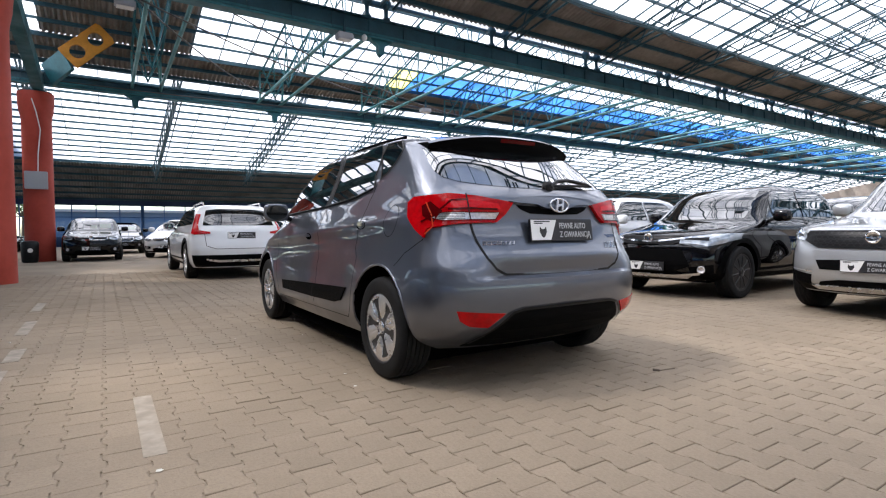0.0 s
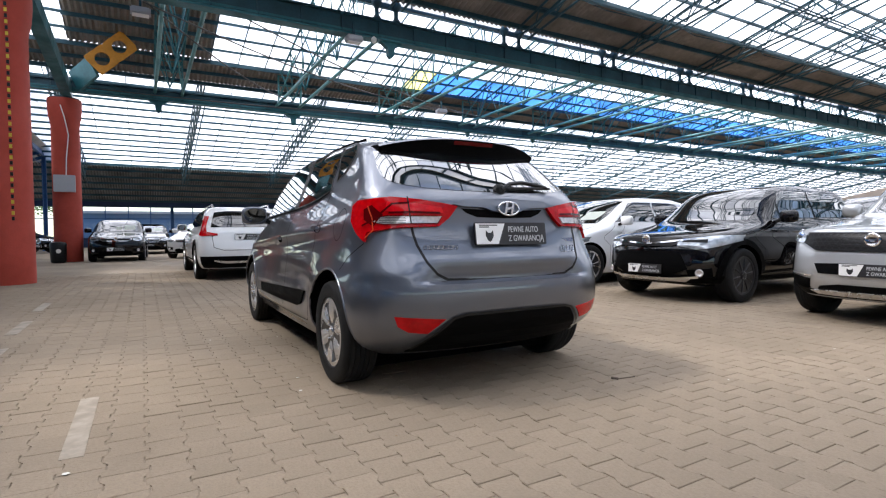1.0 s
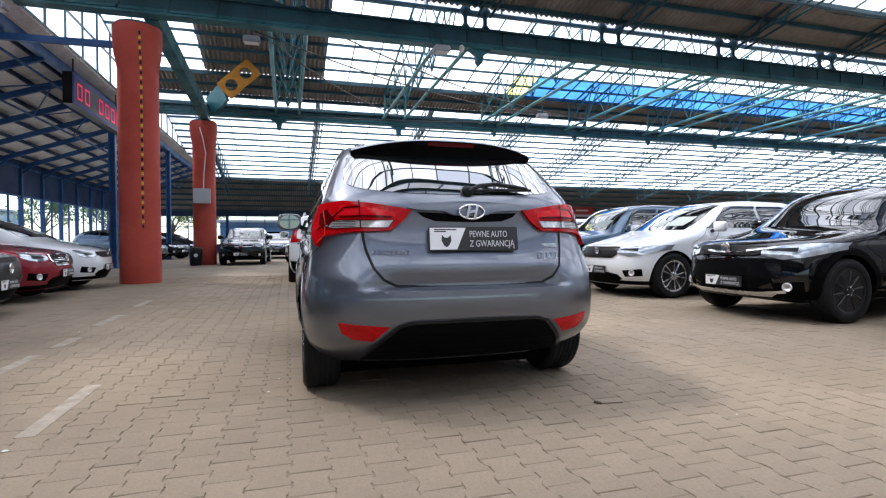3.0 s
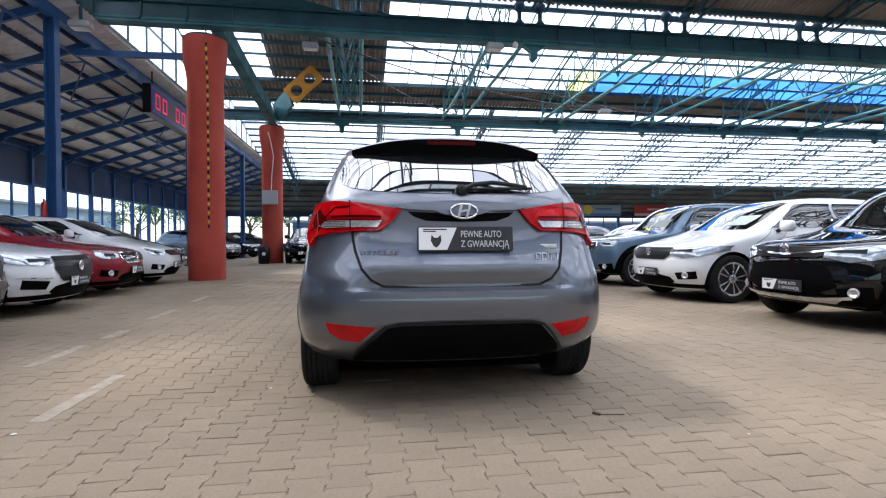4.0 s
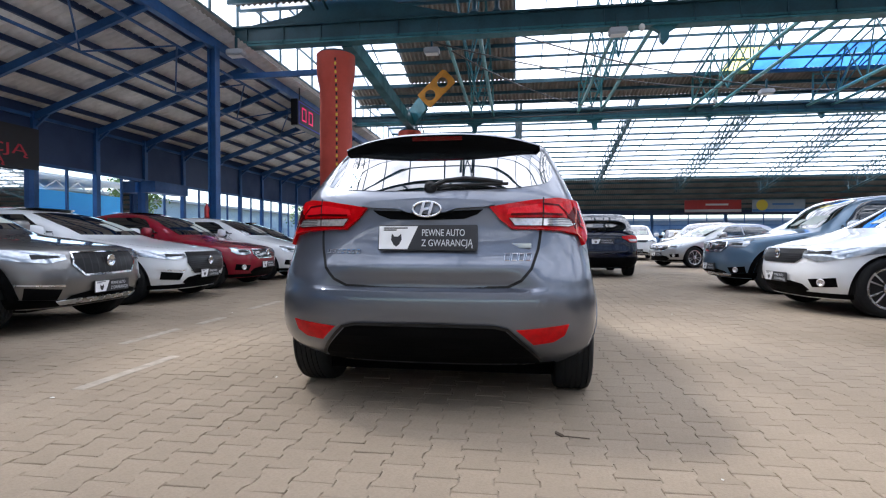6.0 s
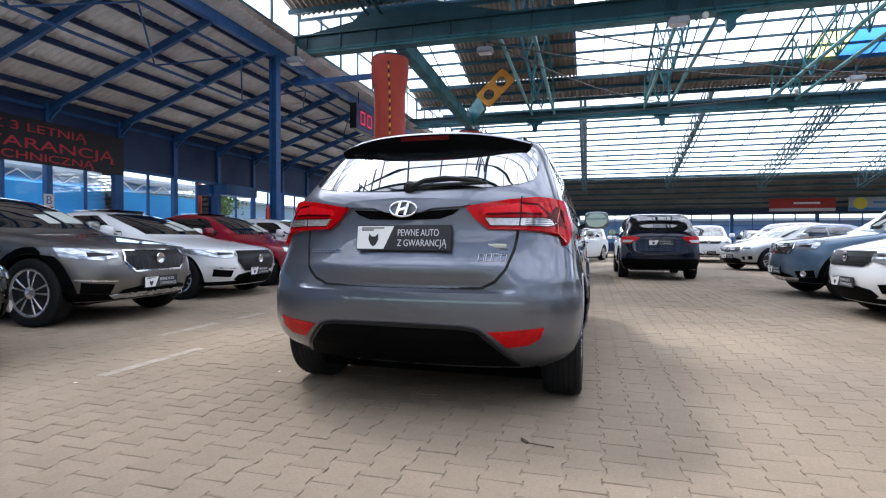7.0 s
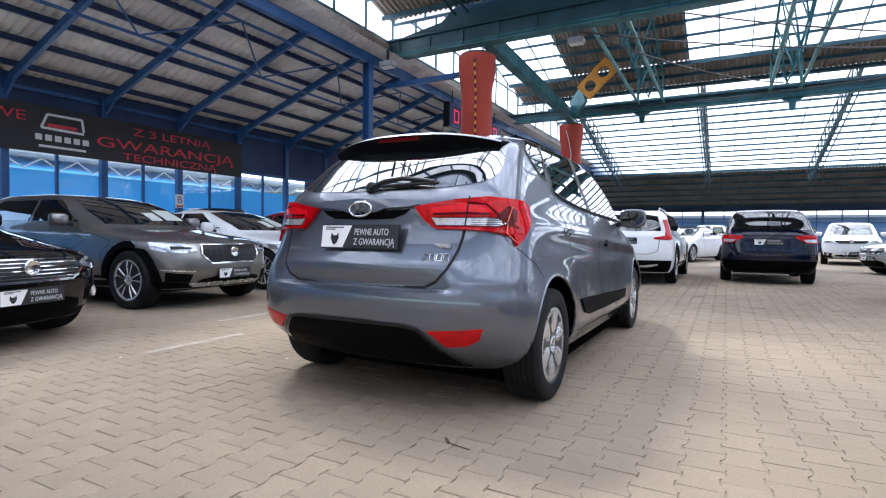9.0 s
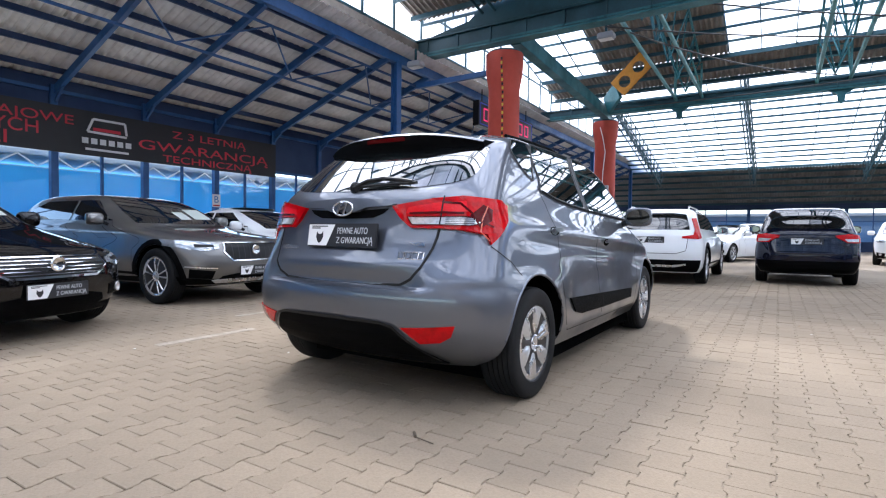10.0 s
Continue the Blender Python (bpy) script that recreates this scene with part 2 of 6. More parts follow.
def lattice(name, chord_a, chord_b, n, r, mat, label, group, double=0.0, low_mat=None):
    """A lattice truss of tubes between two chords, each a pair of end points."""
    e = empty(name)
    (a0, a1), (b0, b1) = [[Vector(p) for p in c] for c in (chord_a, chord_b)]
    for nm, p, q in (("top_chord", a0, a1), ("bottom_chord", b0, b1)):
        for off in ((-double, double) if double else (0.0,)):
            bm = bmesh.new()
            tube(bm, p + Vector((off, 0, 0)), q + Vector((off, 0, 0)), r * (1.45 if low_mat and nm == "bottom_chord" else 1.0), 8)
            part(nm, bm, low_mat if low_mat and nm == "bottom_chord" else mat, e)
    bm = bmesh.new()
    for i in range(n):
        u, v, w = i / n, (i + 0.5) / n, (i + 1) / n
        for off in ((-double, double) if double else (0.0,)):
            o = Vector((off, 0, 0))
            tube(bm, a0.lerp(a1, u) + o, b0.lerp(b1, v), r * 0.6, 5)
            tube(bm, b0.lerp(b1, v), a0.lerp(a1, w) + o, r * 0.6, 5)
    part("lattice_web", bm, mat, e)["kind"] = "stuff"
    return tagged(e, label, "truss", group)


def shed_bay(y0, y1, z0, z1, x0, x1, opaque, split, step=0.98, blue=None, row=0.82, rail=0.06):
    """One sloping roof bay from (y0, z0) down to (y1, z1): glazing bars, panes, and cement sheets past `split`."""
    d = Vector((0, y1 - y0, z1 - z0))
    slope = lambda y: z0 + (z1 - z0) * (y - y0) / (y1 - y0)
    spans, x = [], x0
    for a, b in opaque:
        if a > x:
            spans.append((x, a, True))
        spans.append((a, b, False))
        x = b
    if x < x1:
        spans.append((x, x1, True))
    n = max(1, round((split - y0) / row))
    ys = [y0 + (split - y0) * i / n for i in range(n + 1)]
    sheets = bmesh.new()
    panes, tinted, yellow, bars = (bmesh.new() for _ in range(4))
    e = empty("roof_bay")

    def purlin(p, q, w, h):
        b = bmesh.new()
        beam(b, p, q, w, h)
        part("purlin", b, TEAL_DARK, e)
    for a, b, glazed in spans:
        if not glazed:
            corrugated(sheets, (a, y0, z0 + 0.05), (b - a, 0, 0), (0, split - y0, slope(split) - z0))
            continue
        m = max(1, round((b - a) / step))
        for i in range(m):
            u, v = a + (b - a) * i / m, a + (b - a) * (i + 1) / m
            for j in range(n):
                q = [(u, ys[j]), (v, ys[j]), (v, ys[j + 1]), (u, ys[j + 1])]
                tgt = panes
                if blue and j >= n - 2 and u > blue:
                    tgt = tinted
                if blue and j >= n - 2 and blue - 1.0 < u <= blue:
                    tgt = yellow
                lift = 0.03 + 0.012 * random.random()
                tgt.faces.new([tgt.verts.new((s, t, slope(t) + lift)) for s, t in q])
            beam(bars, (u, y0, z0), (u, split, slope(split)), 0.035, 0.05)
        for j in range(n + 1):
            purlin((a, ys[j], slope(ys[j]) - 0.02), (b, ys[j], slope(ys[j]) - 0.02), rail, rail * 1.35)
    corrugated(sheets, (x0, split, slope(split) + 0.05), (x1 - x0, 0, 0), (0, y1 - split, z1 - slope(split)))
    y = split
    while y < y1:
        purlin((x0, y, slope(y) - 0.06), (x1, y, slope(y) - 0.06), 0.07, 0.12)
        y += 0.8
    for a, b, glazed in spans:
        if not glazed:
            for t in ys[:-1]:
                purlin((a, t, slope(t) - 0.06), (b, t, slope(t) - 0.06), 0.07, 0.12)
    part("cement_sheets", sheets, SHEET, e)
    for nm, b_, mt in (("panes", panes, GLAZE), ("blue_panes", tinted, GLAZE_BLUE), ("yellow_panes", yellow, GLAZE_YELLOW)):
        if len(b_.faces):
            ob = part(nm, b_, mt, e)
            ob["kind"] = "stuff"
        else:
            b_.free()
    part("glazing_bars", bars, TEAL_DARK, e)["kind"] = "stuff"
    return tagged(e, "sloping shed roof of milky glazing and dark corrugated sheets", "roof", "roof bays", kind="structure")


shed_bay(-17.0, -7.6, 9.4, 6.95, -6.9, 90, [], -8.6)
shed_bay(-7.4, 1.4, 9.4, 6.95, -6.9, 90, [], 1.32)
shed_bay(1.7, 10.2, 9.3, 7.0, -6.9, 90, [], 8.3)
shed_bay(10.7, 20.6, 9.4, 7.0, -6.6, 90, [(-3.95, 0.42)], 18.9, blue=8.4)
shed_bay(21.0, 37.5, 8.7, 5.3, -6.9, 90, [], 36.9, step=1.5, row=0.86, rail=0.075)

for y, z0, z1 in ((-17.1, 6.9, 9.4), (-7.5, 6.95, 9.4), (1.55, 6.95, 9.3), (10.5, 7.05, 9.4), (20.85, 7.0, 8.7)):
    e = empty("clerestory")
    bm, fr = bmesh.new(), bmesh.new()
    x = -6.9
    while x < 90:
        bm.faces.new([bm.verts.new((p, y, q)) for p, q in ((x, z0), (x + 1.05, z0), (x + 1.05, z1), (x, z1))])
        beam(fr, (x, y, z0), (x, y, z1), 0.04, 0.05)
        x += 1.05
    for z in (z0, (z0 + z1) / 2, z1):
        beam(fr, (-6.9, y, z), (90, y, z), 0.07, 0.07)
    part("panes", bm, GLAZE, e)["kind"] = "stuff"
    part("glazing_bars", fr, TEAL_DARK, e)["kind"] = "stuff"
    tagged(e, "upright glazed strip at the step between two roof bays", "rooflight", "clerestories", kind="structure")

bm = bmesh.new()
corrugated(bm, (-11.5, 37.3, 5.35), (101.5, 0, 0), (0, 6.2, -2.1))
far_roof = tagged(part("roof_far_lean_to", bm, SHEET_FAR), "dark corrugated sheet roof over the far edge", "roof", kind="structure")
for i in range(6):
    y = 37.6 + i
    bm = bmesh.new()
    beam(bm, (-11.5, y, 5.2 - 0.339 * (y - 37.3)), (90, y, 5.2 - 0.339 * (y - 37.3)), 0.08, 0.14)
    part("purlin", bm, TEAL_DARK, far_roof)

for k in range(20):
    x = -0.95 + 4.4 * k
    lattice("roof_truss", ((x, 11.2, 9.15), (x, 18.8, 7.3)), ((x, 10.6, 6.35), (x, 19.7, 6.2)), 5, 0.04, TEAL,
            "teal tubular lattice truss under the rooflights", "roof trusses", 0.45, TEAL_TUBE)
    frame_e = empty("end_frame", pose(x, 19.3, 0))
    for dx in (-0.45, 0.45):
        bm = bmesh.new()
        tube(bm, (dx, 0, 6.25), (dx, 0, 7.35), 0.04, 6)
        part("upright", bm, TEAL_TUBE, frame_e)
        bm = bmesh.new()
        tube(bm, (dx, 0.2, 6.3), (dx * 0.3, -1.6, 7.75), 0.03, 6)
        part("raker", bm, TEAL_TUBE, frame_e)
    for z in (6.55, 6.95, 7.3):
        bm = bmesh.new()
        tube(bm, (-0.45, 0, z), (0.45, 0, z), 0.025, 6)
        part("rung", bm, TEAL_TUBE, frame_e)
    tagged(frame_e, "teal steel end frame with rungs above the girder", "frame", "truss end frames")
for k in range(20):
    x = -4.4 + 4.15 * k
    lattice("roof_truss", ((x, 2.0, 9.05), (x, 9.9, 6.95)), ((x, 2.0, 8.0), (x, 9.9, 6.7)), 8, 0.035, TEAL_DARK,
            "dark teal lattice truss under the rooflights", "roof trusses", 0.18)
    lattice("roof_truss", ((x, -7.2, 9.15), (x, 1.2, 6.95)), ((x, -7.2, 8.1), (x, 1.2, 6.75)), 8, 0.035, TEAL_DARK,
            "dark teal lattice truss under the rooflights", "roof trusses", 0.18)
for y, z in ((3.6, 7.75), (5.6, 7.35), (7.6, 7.0), (-5.4, 7.8), (-3.2, 7.4), (-1.0, 7.05)):
    e = empty("wind_brace")
    for side in (-1, 1):
        bm = bmesh.new()
        tube(bm, (-6.8, y + 0.12 * side, z + 0.05 * side), (90, y + 0.12 * side, z + 0.05 * side), 0.025)
        part("brace_rail", bm, TEAL_DARK, e)
    for k in range(12):
        x = -4.4 + 4.15 * k
        for dx, dy in ((2.07, 1.0), (-2.07, 1.0)):
            bm = bmesh.new()
            tube(bm, (x, y, z), (x + dx, y + dy, z + 0.62 - 0.26 * dy + 0.1), 0.018, 5)
            part("brace_strut", bm, TEAL_DARK, e)
    tagged(e, "dark teal bracing rails and struts under the rooflights", "brace", "roof braces")
for k in range(16):
    x = -5.0 + 5.6 * k
    lattice("roof_truss", ((x, 21.5, 8.4), (x, 37.0, 5.25)), ((x, 24.0, 7.0), (x, 37.0, 4.2)), 14, 0.035, TEAL_DARK,
            "dark lattice truss under the far rooflights", "roof trusses", 0.15)

# beam between the two pillar heads
bm = bmesh.new()
beam(bm, (-3.95, 10.6, 6.2), (-4.1, 20.0, 5.95), 0.3, 0.42)
tagged(part("pillar_beam", bm, TEAL), "teal steel beam joining the two red pillars", "beam")

# orange knee plate with two round holes
bm = bmesh.new()
holes = [(-0.36, 0.215), (0.32, 0.215)]
def plate_with_holes(bm, w, h, holes, thick, m):
    n = 24
    xs = [-w] + [(a[0] + b[0]) / 2 for a, b in zip(holes, holes[1:])] + [w]
    for (cx, r), x0, x1 in zip(holes, xs, xs[1:]):
        ring, rim = [], []
        for i in range(n):
            a = 2 * math.pi * i / n
            ring.append((cx + r * math.cos(a), r * math.sin(a)))
            k = min(((x1 - cx) if math.cos(a) > 0 else (cx - x0)) / max(abs(math.cos(a)), 1e-6), h / max(abs(math.sin(a)), 1e-6))
            rim.append((cx + k * math.cos(a), k * math.sin(a)))
        for y0, y1 in ((-thick / 2, -thick / 2), (thick / 2, thick / 2)):
            va = [bm.verts.new(m @ Vector((p[0], y0, p[1]))) for p in ring]
            vb = [bm.verts.new(m @ Vector((p[0], y0, p[1]))) for p in rim]
            for i in range(n):
                bm.faces.new((va[i], va[(i + 1) % n], vb[(i + 1) % n], vb[i]))
        va = [bm.verts.new(m @ Vector((p[0], -thick / 2, p[1]))) for p in ring]
        vb = [bm.verts.new(m @ Vector((p[0], thick / 2, p[1]))) for p in ring]
        for i in range(n):
            bm.faces.new((va[i], va[(i + 1) % n], vb[(i + 1) % n], vb[i]))
KNEE = Matrix.Translation((-2.68, 18.0, 6.95)) @ Matrix.Rotation(radians(-44), 4, "Y")
plate_with_holes(bm, 0.74, 0.36, holes, 0.1, KNEE)
bmesh.ops.remove_doubles(bm, verts=bm.verts, dist=0.002)
knee = tagged(part("knee_plate", bm, ORANGE), "orange painted steel knee plate with two round holes", "steel plate")
bm = bmesh.new()
beam(bm, (-3.75, 18.6, 6.0), (-3.2, 18.1, 6.45), 0.12, 0.75)
part("foot", bm, TEAL, knee, "teal steel foot")
# haunch over the first pillar
bm = bmesh.new()
pts = [(-6.4, 6.56), (-5.2, 6.75), (-4.75, 7.1), (-4.5, 7.7), (-3.5, 7.7), (-3.0, 7.1), (-2.4, 6.88), (-1.0, 6.56)]
f = bm.faces.new([bm.verts.new((x, G1_Y - 0.14, z)) for x, z in pts])
r = bmesh.ops.extrude_face_region(bm, geom=[f])
bmesh.ops.translate(bm, vec=(0, 0.28, 0), verts=[v for v in r["geom"] if isinstance(v, bmesh.types.BMVert)])
tagged(part("pillar_haunch", bm, TEAL_DARK), "dark teal curved haunch above the red pillar", "haunch")
bm = bmesh.new()
beam(bm, (-6.9, 10.2, 5.2), (-4.5, 10.4, 5.3), 0.1, 0.14)
tagged(part("strut_bar", bm, BLUE), "blue steel bar between post and pillar", "bar")

# ---- left lean-to ----
LX, WX = -6.9, -11.5
bm = bmesh.new()
corrugated(bm, (LX + 0.4, HALL_Y0, 6.0), (0, HALL_Y1 - HALL_Y0, 0), (WX - LX - 0.6, 0, -1.75), 0.18, 0.03)
lean_to = tagged(part("roof_lean_to", bm, SHEET_LIGHT), "grey corrugated sheet lean-to roof", "roof", kind="structure")
for i in range(6):
    u = (i + 0.4) / 6
    bm = bmesh.new()
    beam(bm, (LX + (WX - LX) * u, HALL_Y0, 5.83 - 1.65 * u), (LX + (WX - LX) * u, HALL_Y1, 5.83 - 1.65 * u), 0.06, 0.12)
    part("purlin", bm, BLUE_WALL, lean_to)
y = 2.9 - 1.98 * 12
while y < HALL_Y1:
    e = empty("rafter", pose(0, y, 0))
    bm = bmesh.new()
    beam(bm, (LX, 0, 5.62), (WX, 0, 3.98), 0.085, 0.17)
    part("rafter_bar", bm, BLUE, e)
    bm = bmesh.new()
    beam(bm, (WX + 0.02, 0, 3.72), (WX + 0.42, 0, 4.04), 0.05, 0.06)
    part("knee_bracket", bm, BLUE, e)
    tagged(e, "blue steel rafter with a small knee bracket under the lean-to", "rafter", "lean-to rafters")
    y += 1.98
bm = bmesh.new()
beam(bm, (LX, HALL_Y0, 5.72), (LX, HALL_Y1, 5.72), 0.16, 0.24)
tagged(part("eaves_beam", bm, BLUE), "blue steel eaves beam on slim posts", "beam")


lattice("eaves_truss", ((-7.3, -16.0, 5.4), (-7.3, HALL_Y1 - 1, 5.4)), ((-8.4, -16.0, 4.78), (-8.4, HALL_Y1 - 1, 4.78)), 19, 0.035, BLUE,
        "slender blue tubular bracing truss under the lean-to", "lean-to trusses")


def slim_post(x, y, z):
    post = empty("steel_post", Matrix.Translation((x, y, 0)))
    for nm, c, d in (("flange", (-0.09, 0, z / 2), (0.03, 0.2, z)), ("flange", (0.09, 0, z / 2), (0.03, 0.2, z)), ("web", (0, 0, z / 2), (0.15, 0.03, z)), ("foot_plate", (0, 0, 0.02), (0.34, 0.34, 0.04))):
        bm = bmesh.new()
        box(bm, c, d)
        part(nm, bm, BLUE, post)
    tagged(post, "slim blue steel post holding the lean-to eaves", "post", "slim posts")


for y in (-15.5, -3.2, 9.25, 18.2, 27.2, 36.2):
    slim_post(LX, y, 5.65)

# side wall with its band of windows
bm = bmesh.new()
box(bm, (WX - 0.1, (HALL_Y0 + HALL_Y1) / 2, 3.56), (0.2, HALL_Y1 - HALL_Y0, 1.44))
box(bm, (WX - 0.1, (HALL_Y0 + HALL_Y1) / 2, 0.2), (0.2, HALL_Y1 - HALL_Y0, 0.4))
tagged(part("wall_west", bm, BLUE_WALL), "dark blue sheet wall above and below a window band", "wall", kind="structure")
y, count = 2.87 - 1.98 * 12, 0
while y < HALL_Y1 - 1.9:
    count += 1
    bm = bmesh.new()
    beam(bm, (WX + 0.02, y, 0.4), (WX + 0.02, y, 4.12), 0.14, 0.14)
    for z in (0.42, 2.83, 4.0):
        beam(bm, (WX + 0.01, y + 0.08, z), (WX + 0.01, y + 1.9, z), 0.1, 0.08)
    win = part("window_%d" % count, bm, BLUE)
    tagged(win, "blue-framed window in the side wall band", "window", "side windows", kind="structure")
    bm = bmesh.new()
    beam(bm, (WX, y + 0.99, 0.46), (WX, y + 0.99, 2.8), 0.06, 0.06)
    part("mullion", bm, BLUE, win)
    for k in range(2):
        bm = bmesh.new()
        bm.faces.new([bm.verts.new((WX - 0.05, *p)) for p in ((y + 0.99 * k, 0.4), (y + 0.99 * k + 0.99, 0.4), (y + 0.99 * k + 0.99, 2.86), (y + 0.99 * k, 2.86))])
        part("pane", bm, PANE, win).visible_shadow = False
    y += 1.98

# far, right and back walls
def far_wall(name, label, p, q):
    p, q = Vector(p), Vector(q)
    d = (q - p).normalized()
    e = empty(name)
    bm = bmesh.new()
    beam(bm, p + Vector((0, 0, 3.3)), q + Vector((0, 0, 3.3)), 0.2, 0.7)
    beam(bm, p + Vector((0, 0, 0.35)), q + Vector((0, 0, 0.35)), 0.2, 0.7)
    part("wall_panels", bm, BLUE_WALL, e)
    fb, pb = bmesh.new(), bmesh.new()
    n = int((q - p).length / 1.45)
    for i in range(n + 1):
        c = p + d * (1.45 * i)
        w = 0.22 if i % 4 == 0 else 0.07
        beam(fb, c + Vector((0, 0, 0.7)), c + Vector((0, 0, 2.95)), w, w)
    beam(fb, p + Vector((0, 0, 2.1)), q + Vector((0, 0, 2.1)), 0.06, 0.06)
    pb.faces.new([pb.verts.new(c) for c in (p + Vector((0, 0, 0.7)), q + Vector((0, 0, 0.7)), q + Vector((0, 0, 2.95)), p + Vector((0, 0, 2.95)))])
    part("window_frames", fb, BLUE, e)
    part("pane", pb, PANE, e).visible_shadow = False
    return tagged(e, label, "wall", kind="structure")


far_wall("wall_north", "dark blue far wall with a band of windows", (HALL_X0, HALL_Y1, 0), (HALL_X1, HALL_Y1, 0))
far_wall("wall_east", "dark blue side wall with a band of windows", (HALL_X1, HALL_Y0, 0), (HALL_X1, HALL_Y1, 0))
far_wall("wall_south", "dark blue wall with a band of windows", (HALL_X0, HALL_Y0, 0), (HALL_X1, HALL_Y0, 0))
bm = bmesh.new()
box(bm, (HALL_X1 + 0.1, 10.5, 6.4), (0.2, 65, 6.0))
box(bm, (39.0, HALL_Y0 - 0.1, 6.4), (102, 0.2, 6.0))
tagged(part("wall_gable", bm, SHEET), "dark sheet gable walls above the windows", "wall", kind="structure")
e = empty("wall_clerestory")
bm = bmesh.new()
box(bm, (-6.98, 10.5, 6.2), (0.1, 65, 0.5))
part("sill_panel", bm, SHEET, e)
bm, fr = bmesh.new(), bmesh.new()
y = -22.0
while y < 43.0:
    bm.faces.new([bm.verts.new((-6.98, *p)) for p in ((y, 6.45), (y + 1.3, 6.45), (y + 1.3, 9.6), (y, 9.6))])
    beam(fr, (-6.96, y, 6.45), (-6.96, y, 9.6), 0.06, 0.06)
    y += 1.3
for z in (6.5, 7.5, 8.5):
    beam(fr, (-6.95, -22, z), (-6.95, 43, z), 0.05, 0.06)
part("panes", bm, GLAZE, e)
part("glazing_bars", fr, TEAL_DARK, e)
tagged(e, "glazed strip between lean-to and main roof", "wall", kind="structure")

# ---- car materials ----
def paint(name, base, metal=0.35, rough=0.32, flake=0.15):
    return material(name, base, rough, metal, coat=1.0, flake=flake, stain=0.12, stain_scale=2.0, dark=0.8, spec=0.12)


P_GREY = paint("grey_metallic_paint", (0.126, 0.138, 0.168), 0.82, 0.29)
P_GREY.node_tree.nodes["Principled BSDF"].inputs["Coat IOR"].default_value = 1.55
P_GREY.node_tree.nodes["Principled BSDF"].inputs["Coat Roughness"].default_value = 0.015
P_BLACK = material("black_car_paint", (0.004, 0.004, 0.005), 0.3, spec=0.0, coat=1.0)
P_WHITE = paint("white_car_paint", (0.78, 0.79, 0.8), 0.0, 0.3, flake=0.0)
P_RED = paint("red_car_paint", (0.24, 0.007, 0.02), 0.2)
P_STONE = paint("warm_grey_metallic_paint", (0.18, 0.176, 0.17), 0.8, 0.28)
P_SILVER = paint("silver_metallic_paint", (0.42, 0.43, 0.44), 0.6)
P_BLUE = paint("steel_blue_metallic_paint", (0.09, 0.15, 0.215), 0.5)
P_NAVY = material("navy_car_paint", (0.004, 0.006, 0.018), 0.3, spec=0.0, coat=1.0)
P_BEIGE = paint("beige_car_paint", (0.42, 0.37, 0.3), 0.3)
TINT = material("tinted_car_glass", (0.006, 0.007, 0.008), 0.01, spec=0.8, coat=1.0)
TINT_REAR = material("reflective_privacy_glass", (0.006, 0.007, 0.008), 0.01, spec=1.0, coat=1.0)
TINT_REAR.node_tree.nodes["Principled BSDF"].inputs["IOR"].default_value = 2.2
RUBBER = material("tyre_rubber", (0.009, 0.009, 0.0095), 0.75, grain=0.4, scale=50, dark=0.6, spec=0.25, bump=0.25, bump_scale=120)
ALLOY = material("silver_wheel_paint", (0.72, 0.72, 0.73), 0.22, 0.85, grain=0.1, stain=0.15, stain_scale=6)
ALLOY_DARK = material("dark_wheel_paint", (0.03, 0.03, 0.033), 0.35, 0.5)
CHROME = material("chrome", (0.75, 0.76, 0.78), 0.08, 1.0)
TRIM = material("black_bumper_plastic", (0.003, 0.003, 0.0033), 0.6, spec=0.04, grain=0.3, scale=120, bump=0.2, bump_scale=300)
WELL = material("wheel_well_liner", (0.003, 0.003, 0.003), 0.95, spec=0.0)
LAMP_RED = material("red_lamp_lens", (0.5, 0.0015, 0.004), 0.1, spec=0.05, coat=0.45, bump=0.35, bump_scale=26, grain=0.5, scale=30, dark=0.35)
LAMP_AMBER = material("bright_light_tube", (0.6, 0.06, 0.02), 0.1, spec=0.4, coat=1.0)
LAMP_BRIGHT = material("bright_red_lens", (0.7, 0.006, 0.012), 0.08, spec=0.1, coat=0.5, bump=0.3, bump_scale=45, grain=0.3, scale=40, dark=0.6)
LAMP_DARKRED = material("dark_red_lamp_lens", (0.08, 0.001, 0.002), 0.1, spec=0.1, coat=0.25)
LAMP_CLEAR = material("clear_lamp_lens", (0.7, 0.66, 0.66), 0.08, 0.5, coat=1.0, grain=0.5, scale=60, dark=0.35)
LAMP_HEAD = material("headlight_lens", (0.5, 0.54, 0.58), 0.06, 0.6, coat=1.0, grain=0.5, scale=16, dark=0.3)
PLATE_BLACK = material("black_plate_face", (0.02, 0.02, 0.024), 0.4, grain=0.2, scale=20)
PLATE_WHITE = material("white_plate_face", (0.82, 0.82, 0.82), 0.4)
PLATE_INK = material("pale_plate_print", (0.6, 0.62, 0.64), 0.4)
SEAM = material("panel_gap", (0.006, 0.006, 0.007), 0.9)
PAPER = material("white_paper", (0.42, 0.46, 0.42), 0.8)
MIRROR = material("dark_mirror_glass", (0.15, 0.17, 0.18), 0.03, 1.0)


